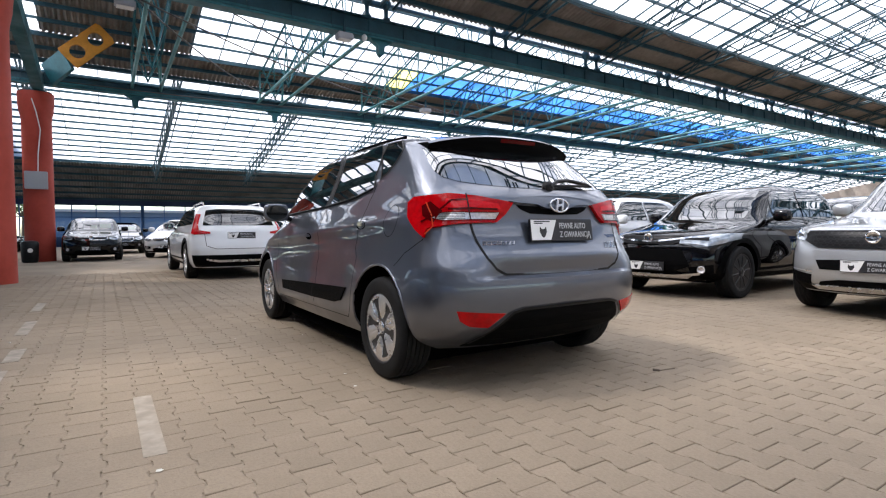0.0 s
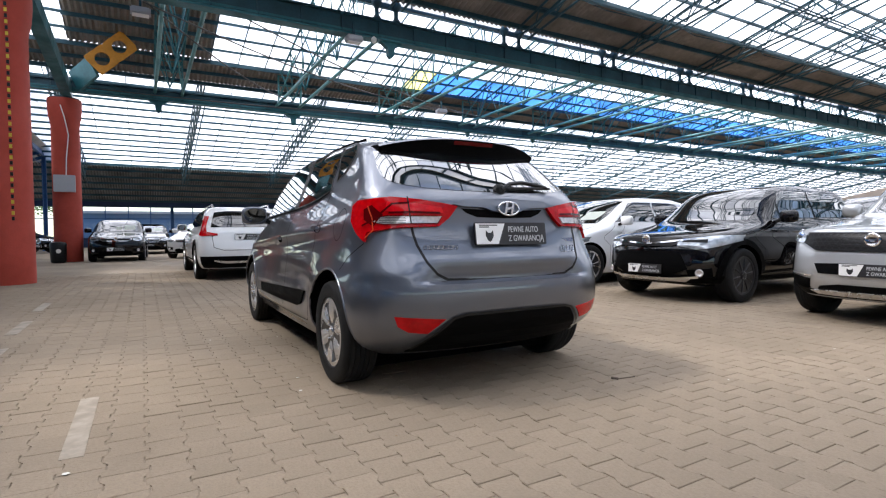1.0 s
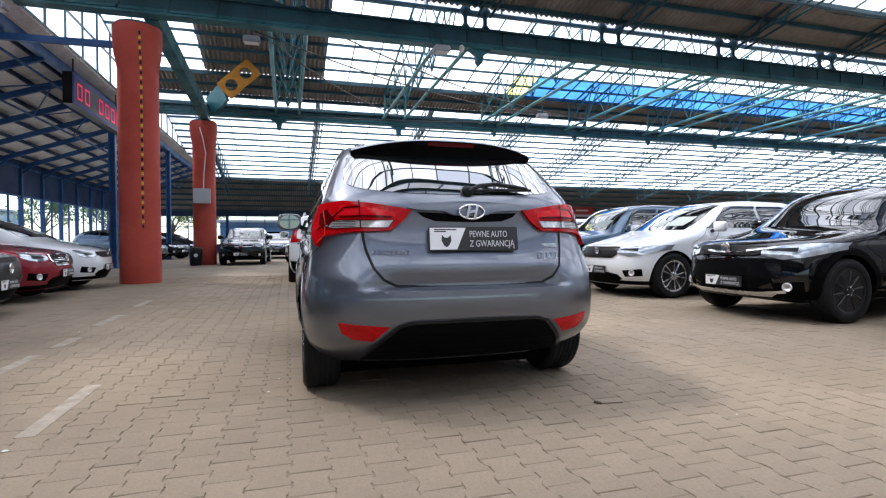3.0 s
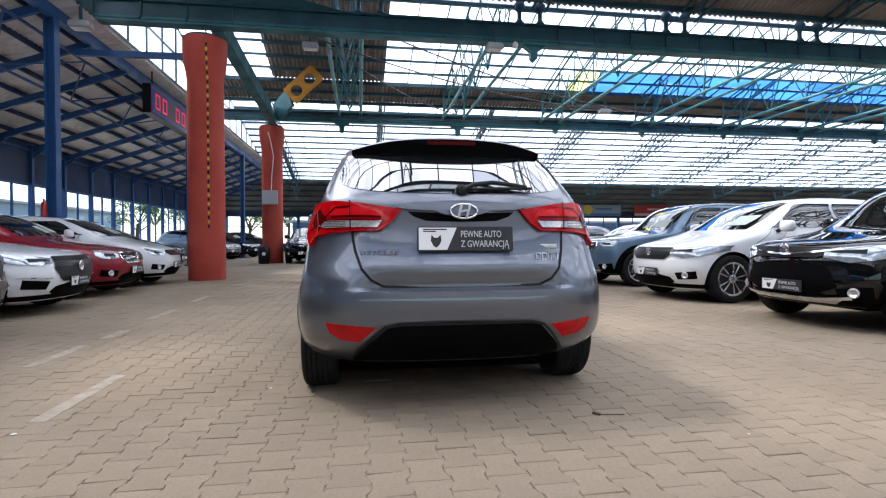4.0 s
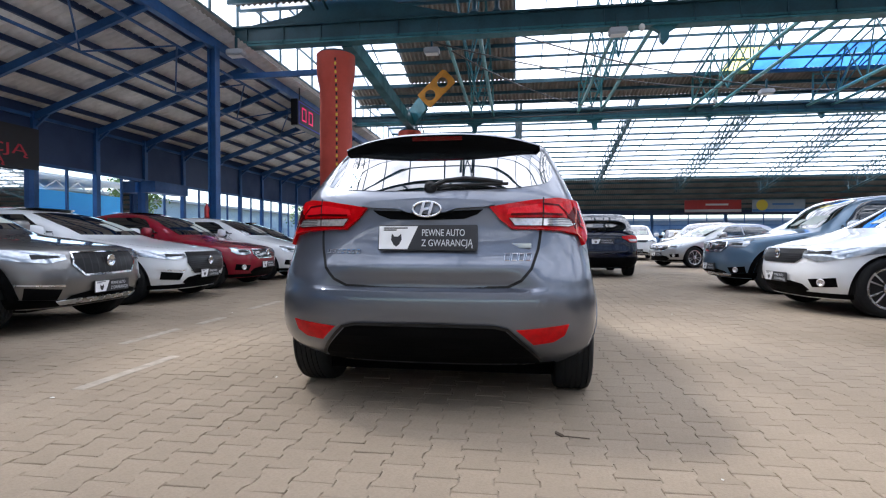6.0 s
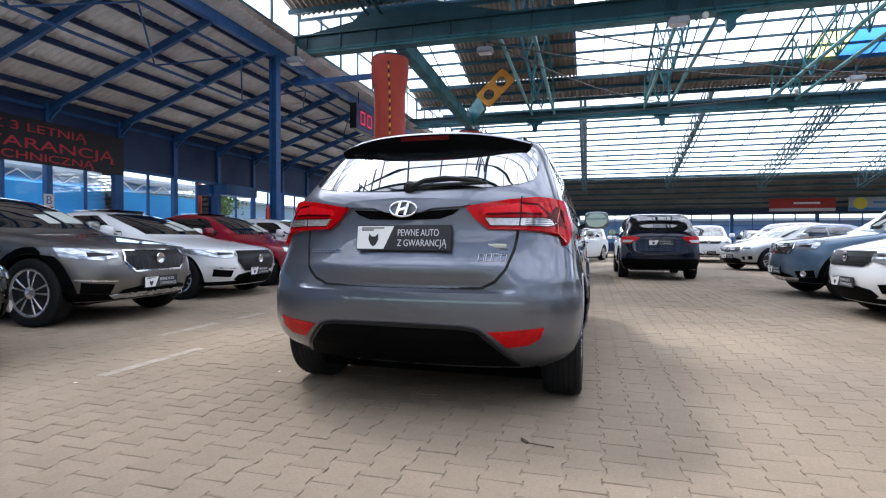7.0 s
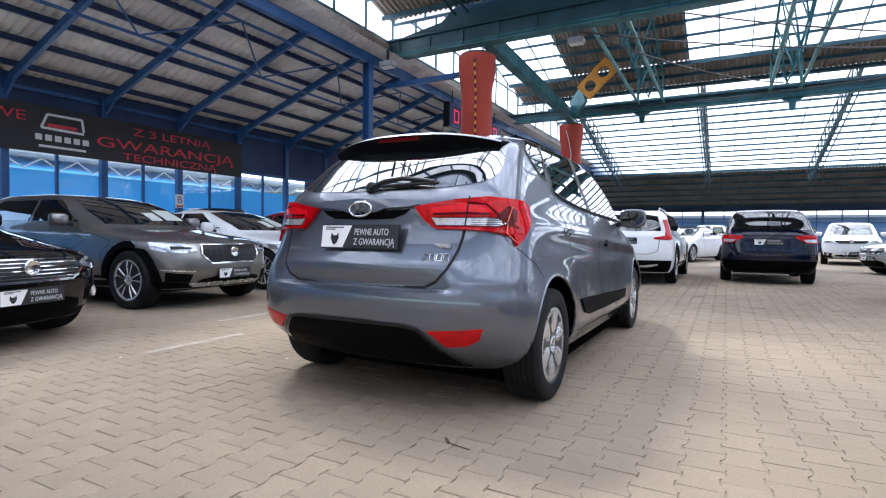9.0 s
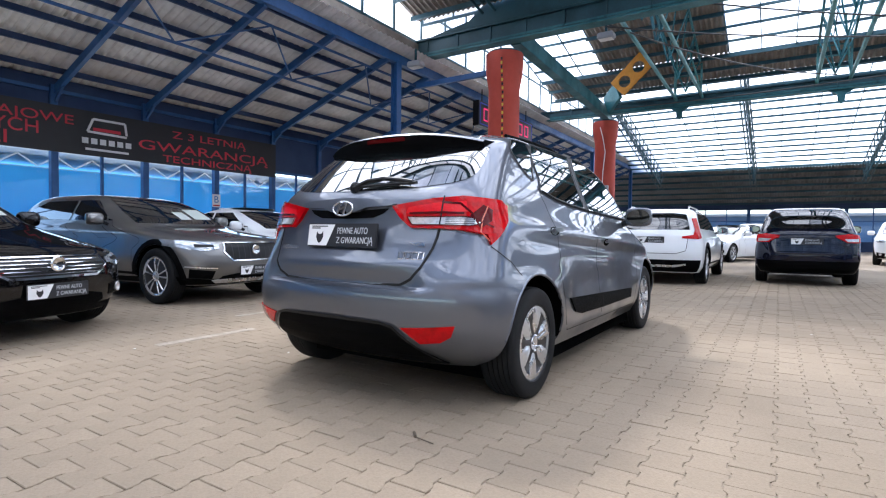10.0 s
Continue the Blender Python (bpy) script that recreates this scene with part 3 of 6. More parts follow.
# ---- curved body surface ----
def smooth_curve(points):
    """A monotone cubic through (z, value) points."""
    zs, vs = np.array([p[0] for p in points], float), np.array([p[1] for p in points], float)
    h, d = np.diff(zs), np.diff(vs) / np.diff(zs)
    m = np.zeros(len(zs))
    for i in range(1, len(zs) - 1):
        if d[i - 1] * d[i] > 0:
            w1, w2 = 2 * h[i] + h[i - 1], h[i] + 2 * h[i - 1]
            m[i] = (w1 + w2) / (w1 / d[i - 1] + w2 / d[i])
    m[0], m[-1] = d[0], d[-1]

    def value(z):
        z = min(max(z, zs[0]), zs[-1])
        i = min(int(np.searchsorted(zs, z, side="right")) - 1, len(zs) - 2)
        t = (z - zs[i]) / h[i]
        return float((2 * t ** 3 - 3 * t * t + 1) * vs[i] + (t ** 3 - 2 * t * t + t) * h[i] * m[i] + (3 * t * t - 2 * t ** 3) * vs[i + 1] + (t ** 3 - t * t) * h[i] * m[i + 1])
    return value


def eased(curve, soft):
    """The curve averaged over a short stretch, so that highlights run on without kinks."""
    if not soft:
        return curve
    taps = [(k * soft / 3, math.exp(-(k / 3) ** 2)) for k in range(-5, 6)]
    total = sum(w for _, w in taps)
    return lambda z: sum(curve(z + d) * w for d, w in taps) / total


class Shell:
    """A car body as stacked plan outlines: rear(z), front(z), half width(z), and how deep its corners round."""

    def __init__(self, rear, front, half, rear_round, front_round, n=2.6, bulge=0.03, nf=2.6, soft=0.0):
        self.rear, self.front, self.half = (eased(smooth_curve(c), soft) for c in (rear, front, half))
        self.rr, self.fr = (eased(smooth_curve(c), soft) for c in (rear_round, front_round))
        self.crease = None
        self.n, self.nf, self.bulge = n, nf, bulge
        self.flares, self.dent = [], None
        self.z0, self.z1 = rear[0][0], rear[-1][0]
        self.mid = (self.rear(0.5) + self.front(0.5)) / 2
        self.len = (self.front(0.5) - self.rear(0.5)) / 2

    def width(self, y, z):
        w = self.half(z) * (1 - self.bulge * ((y - self.mid) / self.len) ** 2)
        for yf, a in self.flares:
            w += a * math.exp(-((y - yf) / 0.45) ** 2 - ((z - 0.5) / 0.26) ** 2)
        if self.crease:
            w += self.crease(y, z)
        return w

    def at(self, end, q, z, off=0.0):
        """The point at plan angle q (0 the middle of that end, 90 degrees its corner, more: along the side), height z."""
        if off:
            e = 0.004
            a, b = self.at(end, q + e, z), self.at(end, q - e, z)
            c, d = self.at(end, q, z + e), self.at(end, q, z - e)
            nrm = (a - b).cross(c - d)
            p = self.at(end, q, z)
            if nrm.length < 1e-9:
                return p
            nrm.normalize()
            out = Vector((p.x, (p.y - self.mid) * 0.6, 0.25))
            if nrm.dot(out) < 0:
                nrm.negate()
            return p + nrm * off
        s = 1.0 if q >= 0 else -1.0
        k = abs(q)
        rd = self.rr(z) if end == "rear" else self.fr(z)
        y0 = self.rear(z) if end == "rear" else self.front(z)
        way = 1.0 if end == "rear" else -1.0
        n = self.n if end == "rear" else self.nf
        if k <= math.pi / 2:
            sn, cs = max(math.sin(k), 0.0), max(math.cos(k), 0.0)
            u, y = sn ** (2 / n), y0 + way * rd * (1 - cs ** (2 / n))
        else:
            u, y = 1.0, y0 + way * (rd + (k - math.pi / 2))
        x = s * u * self.width(y, z)
        if self.dent and end == "rear":
            y += self.dent(x, z)
        return Vector((x, y, z))

    def q_of_x(self, end, x, z):
        y0 = self.rear(z) if end == "rear" else self.front(z)
        n = self.n if end == "rear" else self.nf
        u = min(abs(x) / self.width(y0, z), 0.999)
        return math.copysign(math.asin(u ** (n / 2)), x)

    def q_of_y(self, end, y, z, side):
        rd = self.rr(z) if end == "rear" else self.fr(z)
        y0 = self.rear(z) if end == "rear" else self.front(z)
        n = self.n if end == "rear" else self.nf
        back = (y - y0) if end == "rear" else (y0 - y)
        if back >= rd:
            return side * (math.pi / 2 + back - rd)
        return side * math.acos(max(0.0, 1 - max(back, 0) / rd) ** (n / 2))

    def solid(self, levels, quad=12, side=16):
        bm = bmesh.new()
        rings = []
        for z in levels:
            ring = []
            ra = [self.at("rear", math.pi / 2 * i / quad, z) for i in range(quad + 1)]
            fa = [self.at("front", math.pi / 2 * i / quad, z) for i in range(quad + 1)]
            ya, yb = ra[-1].y, fa[-1].y
            mids = []
            for i in range(1, side):
                y = ya + (yb - ya) * i / side
                mids.append(Vector((self.width(y, z), y, z)))
            right = ra + mids + fa[::-1]
            left = [Vector((-p.x, p.y, p.z)) for p in right[1:-1]][::-1]
            rings.append([bm.verts.new(p) for p in right + left])
        for a, b in zip(rings, rings[1:]):
            n = len(a)
            for i in range(n):
                bm.faces.new((a[i], a[(i + 1) % n], b[(i + 1) % n], b[i]))
        bm.faces.new(rings[0][::-1])
        n = len(rings[-1])
        k = n // 2
        top = rings[-1]
        for i in range(k):
            a, b, c, d = top[i], top[i + 1], top[(n - i - 1) % n], top[(n - i) % n]
            vs = []
            for v in (a, b, c, d):
                if v not in vs:
                    vs.append(v)
            if len(vs) >= 3:
                bm.faces.new(vs)
        return bm


def patch(shell, end, outline, off=0.004, depth=0.01, step=0.08):
    """A plate that follows the body: outline of (q, z), its face `off` above the paint, its rim going down by depth."""
    bm = bmesh.new()
    bm.faces.new([bm.verts.new((q, 0.0, z)) for q, z in outline])
    qs, zs = [p[0] for p in outline], [p[1] for p in outline]
    for lo, hi, ax in ((min(qs), max(qs), (1, 0, 0)), (min(zs), max(zs), (0, 0, 1))):
        n = int((hi - lo) / step)
        for i in range(1, n + 1):
            c = lo + (hi - lo) * i / (n + 1)
            bmesh.ops.bisect_plane(bm, geom=bm.verts[:] + bm.edges[:] + bm.faces[:], plane_co=Vector(ax) * c, plane_no=ax)
    rim = [e for e in bm.edges if len(e.link_faces) == 1]
    flat = {v: (v.co.x, v.co.z) for v in bm.verts}
    if depth:
        r = bmesh.ops.extrude_edge_only(bm, edges=rim)
        low = [v for v in r["geom"] if isinstance(v, bmesh.types.BMVert)]
        for v in low:
            q, z = v.co.x, v.co.z
            v.co = shell.at(end, q, z, off - depth)
    for v, (q, z) in flat.items():
        v.co = shell.at(end, q, z, off)
    return bm


def rounded(points, n=4):
    """A closed outline eased through its points."""
    out, k = [], len(points)
    for i in range(k):
        p0, p1, p2, p3 = (Vector(points[(i + j) % k]) for j in (-1, 0, 1, 2))
        for s in range(n):
            t = s / n
            out.append(tuple(0.5 * (2 * p1 + (p2 - p0) * t + (2 * p0 - 5 * p1 + 4 * p2 - p3) * t * t + (3 * p1 - p0 - 3 * p2 + p3) * t ** 3)))
    return out


def on_x(shell, end, pts):
    return [(shell.q_of_x(end, x, z), z) for x, z in pts]


def on_y(shell, end, pts, side):
    return [(shell.q_of_y(end, y, z, side), z) for y, z in pts]


def ribbon(shell, end, pts, width=0.006, off=0.0015):
    """A thin dark line along the body through (q, z) points."""
    bm = bmesh.new()
    line = []
    for (a, b) in zip(pts, pts[1:]):
        a, b = Vector(a), Vector(b)
        n = max(1, int((b - a).length / 0.05))
        line += [a.lerp(b, i / n) for i in range(n)]
    line.append(Vector(pts[-1]))
    p3 = [shell.at(end, q, z, off) for q, z in line]
    rows = []
    for i, (q, z) in enumerate(line):
        d = p3[min(i + 1, len(p3) - 1)] - p3[max(i - 1, 0)]
        nrm = (shell.at(end, q, z, 0.02) - shell.at(end, q, z, 0.0001)).normalized()
        s = d.cross(nrm).normalized() * width / 2
        rows.append((bm.verts.new(p3[i] - s), bm.verts.new(p3[i] + s)))
    for a, b in zip(rows, rows[1:]):
        bm.faces.new((a[0], a[1], b[1], b[0]))
    return bm


def carved_body(name, shell, levels, paint_mat, wheels, arch, inner, parent, quad=12, side=16, smooth=38):
    """The body shell with its wheel wells cut out."""
    bm = shell.solid(levels, quad, side)
    ob = part(name, bm, paint_mat, None)
    ob.data.materials.append(WELL)
    cut = bmesh.new()
    for y in wheels:
        for s in (-1, 1):
            tube(cut, (s * inner, y, arch * 0.86), (s * 1.3, y, arch * 0.86), arch, 40)
    cutter = part("cutter", cut, WELL)
    mod = ob.modifiers.new("wells", "BOOLEAN")
    mod.operation, mod.solver, mod.object = "DIFFERENCE", "EXACT", cutter
    dg = bpy.context.evaluated_depsgraph_get()
    me = bpy.data.meshes.new_from_object(ob.evaluated_get(dg))
    ob.modifiers.clear()
    old = ob.data
    ob.data = me
    bpy.data.meshes.remove(old)
    cd = cutter.data
    bpy.data.objects.remove(cutter)
    bpy.data.meshes.remove(cd)
    me.materials.clear()
    me.materials.append(paint_mat)
    me.materials.append(WELL)
    for f in me.polygons:
        c = f.center
        well = 0
        for y in wheels:
            r = math.hypot(c.y - y, c.z - arch * 0.86)
            if r < arch * 1.002 and (abs(f.normal.x) < 0.3 or abs(c.x) < inner + 0.02):
                well = 1
        if c.z < shell.z0 + 0.001:
            well = 1
        f.material_index = well
    me.shade_smooth()
    me.set_sharp_from_angle(angle=radians(smooth))
    ob.parent = parent
    return ob


# ---- wheels ----
WHEELS = {}


def wheel_mesh(kind, r, wide):
    """Tyre and rim meshes, their axle along x, outer face at +x."""
    key = (kind, round(r, 3))
    if key in WHEELS:
        return WHEELS[key]
    turn = Matrix.Rotation(radians(90), 4, "Y")
    rim_r = r * (0.67 if kind == "cover" else 0.7)
    bm = bmesh.new()
    h = wide / 2
    prof = [(rim_r * 0.98, -h * 0.8), (rim_r * 1.04, -h * 0.98), (r * 0.9, -h), (r * 0.97, -h * 0.9), (r * 0.993, -h * 0.72)]
    for k in range(-2, 3):
        c = k * h * 0.28
        prof += [(r, c - h * 0.11), (r, c + h * 0.11), (r - 0.009, c + h * 0.12), (r - 0.009, c + h * 0.16)]
    prof += [(r * 0.993, h * 0.74), (r * 0.97, h * 0.9), (r * 0.9, h), (rim_r * 1.12, h * 0.97), (rim_r * 1.04, h * 0.96), (rim_r * 0.99, h * 0.84), (rim_r * 0.97, 0.0)]
    lathe(bm, prof, 44, turn)
    tyre = part("tyre", bm, RUBBER, smooth=45)
    bm = bmesh.new()
    lathe(bm, [(rim_r * 0.5, h * 0.1), (rim_r * 0.94, h * 0.2), (rim_r * 0.95, h * 0.84), (rim_r * 1.01, h * 0.92), (rim_r * 1.01, h * 0.84)], 44, turn)
    barrel = part("rim_barrel", bm, ALLOY_DARK, smooth=40)
    bm = bmesh.new()
    hub = rim_r * 0.26
    lathe(bm, [(hub * 0.3, h * 0.72), (hub, h * 0.72), (hub, h * 0.86), (hub * 0.75, h * 0.92), (hub * 0.3, h * 0.94)], 24, turn)
    lathe(bm, [(rim_r * 0.9, h * 0.74), (rim_r * 0.9, h * 0.88), (rim_r * 0.95, h * 0.94), (rim_r * 1.0, h * 0.93), (rim_r * 1.0, h * 0.74)], 44, turn)
    spokes = {"cover": 0, "five": 5, "ten": 10}[kind]
    if kind == "cover":
        bm.free()
        bm = bmesh.new()
        na, radii = 144, [0.0, 0.08, 0.16, 0.22, 0.27, 0.33, 0.4, 0.48, 0.56, 0.64, 0.72, 0.8, 0.87, 0.93, 0.98, 1.02]
        grid = []
        for q in radii:
            ring = []
            for i in range(na):
                a = 2 * math.pi * i / na
                lift = 0.72 + 0.2 * math.sin(min(q, 0.75) / 0.75 * math.pi / 2) - 0.05 * max(0.0, (q - 0.9) / 0.12)
                if 0.22 < q < 0.9:
                    lift += 0.09 * math.cos(6 * a) * math.sin((q - 0.22) / 0.68 * math.pi) - 0.07 * math.exp(-(math.sin(3 * a) / 0.22) ** 2) * math.sin((q - 0.22) / 0.68 * math.pi)
                if q < 0.2:
                    lift += 0.1
                ring.append(bm.verts.new(turn @ Vector((rim_r * q * math.cos(a), rim_r * q * math.sin(a), h * lift))) if q else None)
            grid.append(ring)
        hubv = bm.verts.new(turn @ Vector((0, 0, h * 0.84)))
        for i in range(na):
            bm.faces.new((hubv, grid[1][i], grid[1][(i + 1) % na]))
        for j in range(1, len(radii) - 1):
            q = (radii[j] + radii[j + 1]) / 2
            for i in range(na):
                off = ((i + 0.5) * 360 / na + 30) % 60 - 30
                gap = abs(abs(off) - 30) < 6.0 + 8.0 * (q - 0.4) / 0.4
                if gap and 0.4 < q < 0.84:
                    continue
                bm.faces.new((grid[j][i], grid[j][(i + 1) % na], grid[j + 1][(i + 1) % na], grid[j + 1][i]))
        loose = [v for v in bm.verts if not v.link_faces]
        bmesh.ops.delete(bm, geom=loose, context="VERTS")
        rim = [e for e in bm.edges if len(e.link_faces) == 1]
        low = bmesh.ops.extrude_edge_only(bm, edges=rim)
        bmesh.ops.translate(bm, vec=(-h * 0.22, 0, 0), verts=[v for v in low["geom"] if isinstance(v, bmesh.types.BMVert)])
    for k in range(spokes):
        a = 2 * math.pi * k / spokes
        m = Matrix.Rotation(a, 4, "X")
        arms = ((0.0, 1.0),)
        if kind == "five":
            arms = ((-0.22, 0.62), (0.22, 0.62))
        for da, wf in arms:
            w0, w1 = {"cover": (0.42, 0.8), "five": (0.16, 0.15), "ten": (0.15, 0.13)}[kind]
            w0, w1 = w0 * hub * 2.2 * wf, w1 * rim_r * wf
            mm = m @ Matrix.Rotation(da, 4, "X")
            rows = []
            for u, w, x in ((hub * 0.8, w0, 0.84), (rim_r * 0.45, w0 * 1.05, 0.93), (rim_r * 0.72, (w0 + w1) / 2, 0.95), (rim_r * 0.93, w1, 0.86)):
                rows.append([bm.verts.new(mm @ Vector((h * xx, ww, u))) for xx, ww in ((x - 0.2, -w / 2), (x - 0.05, -w / 2), (x, -w * 0.3), (x, w * 0.3), (x - 0.05, w / 2), (x - 0.2, w / 2))])
            for ra, rb in zip(rows, rows[1:]):
                for i in range(6):
                    bm.faces.new((ra[i], ra[(i + 1) % 6], rb[(i + 1) % 6], rb[i]))
    face = part("spokes", bm, ALLOY, smooth=35)
    bm = bmesh.new()
    for k in range(5):
        a = 2 * math.pi * k / 5
        lathe(bm, [(0.008, 0.0), (0.008, 0.012), (0.004, 0.014)], 8, turn @ Matrix.Translation((0.045 * math.cos(a), 0.045 * math.sin(a), h * 0.9)))
    nuts = part("nuts", bm, CHROME)
    got = tyre.data, barrel.data, face.data, nuts.data
    for o in (tyre, barrel, face, nuts):
        bpy.data.objects.remove(o)
    WHEELS[key] = got
    return got


def add_wheel(car, kind, r, wide, x, y, dark=False, spin=0.0, drop=0.0):
    ty, ba, fa, nu = wheel_mesh(kind, r, wide)
    side = 1 if x > 0 else -1
    e = empty("wheel", pose(x - side * wide / 2, y, r - drop, 0, 0, 0 if side > 0 else 180) @ Matrix.Rotation(spin, 4, "X"))
    e.parent = car
    for nm, me in (("tyre", ty), ("rim_barrel", ba), ("rim", fa), ("wheel_nuts", nu)):
        o = new(nm, me)
        o.parent = e
        if nm == "rim" and dark:
            o.material_slots[0].link = "OBJECT"
            o.material_slots[0].material = ALLOY_DARK


# ---- dealer plates ----
PLATE = {}


def text_mesh(body, size, depth=0.0008):
    cu = bpy.data.curves.new("print", "FONT")
    cu.body, cu.size, cu.extrude, cu.align_x = body, size, depth, "LEFT"
    ob = new("print", cu)
    me = bpy.data.meshes.new_from_object(ob.evaluated_get(bpy.context.evaluated_depsgraph_get()))
    bpy.data.objects.remove(ob)
    return me


def plate(parent, m, w=0.53, h=0.125):
    """A dealer's card in a number plate holder; local x right, z up, facing -y."""
    if not PLATE:
        bm = bmesh.new()
        box(bm, (0, 0, 0), (w, 0.012, h))
        bmesh.ops.bevel(bm, geom=bm.edges[:], offset=0.004, segments=2, affect="EDGES")
        a = part("holder", bm, PLATE_BLACK)
        bm = bmesh.new()
        pts = [(-w / 2 + 0.006, -h / 2 + 0.006), (-0.105, -h / 2 + 0.006), (-0.05, h / 2 - 0.006), (-w / 2 + 0.006, h / 2 - 0.006)]
        bm.faces.new([bm.verts.new((x, -0.0085, z)) for x, z in pts])
        b = part("card", bm, PLATE_WHITE)
        bm = bmesh.new()
        ears = [(-0.19, 0.02), (-0.175, 0.005), (-0.155, 0.005), (-0.14, 0.02), (-0.136, -0.01), (-0.15, -0.035), (-0.165, -0.045), (-0.18, -0.035), (-0.194, -0.01)]
        bm.faces.new([bm.verts.new((x, -0.0095, z)) for x, z in ears])
        for x, z, l in ((-0.235, 0.044, 0.13), (-0.235, 0.034, 0.07)):
            bm.faces.new([bm.verts.new((x + dx, -0.0095, z + dz)) for dx, dz in ((0, 0), (l, 0), (l, 0.006), (0, 0.006))])
        c = part("badge_print", bm, PLATE_BLACK)
        PLATE["parts"] = (a.data, b.data, c.data)
        for o in (a, b, c):
            bpy.data.objects.remove(o)
        for key, body in (("one", "PEWNE AUTO"), ("two", "Z GWARANCJĄ")):
            me = text_mesh(body, 0.047)
            me.materials.clear()
            me.materials.append(PLATE_INK)
            PLATE[key] = me
    e = empty("number_plate", m)
    e.parent = parent
    for nm, me in zip(("holder", "card", "badge_print"), PLATE["parts"]):
        o = new(nm, me)
        o.parent = e
    for key, x, z in (("one", -0.03, 0.008), ("two", -0.03, -0.042)):
        o = new("lettering", PLATE[key])
        xs = [v.co.x for v in PLATE[key].vertices]
        k = 0.27 / (max(xs) - min(xs)) if key == "two" else 0.225 / (max(xs) - min(xs))
        o.matrix_basis = Matrix.Translation((x, -0.0095, z)) @ Matrix.Rotation(radians(90), 4, "X") @ Matrix.Diagonal((k, 1.0, 1.0, 1))
        o.parent = e
    e["label"] = "white and black dealer card in a plate holder"
    return e


def mirror_pod(car, m, mat, side):
    bm = bmesh.new()
    bmesh.ops.create_uvsphere(bm, u_segments=16, v_segments=10, radius=1.0, matrix=Matrix.Diagonal((0.115, 0.075, 0.085, 1)))
    for v in bm.verts:
        if v.co.y < -0.03:
            v.co.y = -0.03
        v.co.x = math.copysign(abs(v.co.x / 0.115) ** 0.5 * 0.115, v.co.x)
        v.co.z = math.copysign(abs(v.co.z / 0.085) ** 0.55 * 0.085, v.co.z)
    pod = part("door_mirror", bm, mat, car, smooth=50)
    pod.matrix_basis = m
    bm = bmesh.new()
    bmesh.ops.create_circle(bm, cap_ends=True, segments=20, radius=1.0, matrix=Matrix.Translation((0, -0.032, 0)) @ Matrix.Rotation(radians(90), 4, "X") @ Matrix.Diagonal((0.1, 0.07, 1, 1)))
    part("mirror_glass", bm, MIRROR, pod)
    bm = bmesh.new()
    beam(bm, (-side * 0.06, 0.0, -0.03), (-side * 0.17, 0.02, -0.08), 0.06, 0.04)
    part("mirror_arm", bm, BLACK, pod)


def handle(car, shell, y, z, side, mat, end="front"):
    p = shell.at(end, shell.q_of_y(end, y, z, side), z)
    bm = bmesh.new()
    box(bm, (0, 0, 0), (0.022, 0.17, 0.026))
    bmesh.ops.bevel(bm, geom=bm.edges[:], offset=0.009, segments=2, affect="EDGES")
    h = part("door_handle", bm, mat, car, smooth=50)
    h.matrix_basis = Matrix.Translation(p + Vector((side * 0.018, 0, 0)))


def hose(bm, pts, r, seg=6):
    """One bent round bar through the points."""
    pts = [Vector(p) for p in pts]
    rings = []
    for i, p in enumerate(pts):
        d = (pts[min(i + 1, len(pts) - 1)] - pts[max(i - 1, 0)]).normalized()
        u = d.orthogonal().normalized() if abs(d.z) > 0.9 else d.cross(Vector((0, 0, 1))).normalized()
        v = d.cross(u)
        rings.append([bm.verts.new(p + (u * math.cos(2 * math.pi * k / seg) + v * math.sin(2 * math.pi * k / seg)) * r) for k in range(seg)])
    for a, b in zip(rings, rings[1:]):
        for k in range(seg):
            bm.faces.new((a[k], a[(k + 1) % seg], b[(k + 1) % seg], b[k]))
    bm.faces.new(rings[0])
    bm.faces.new(rings[-1][::-1])

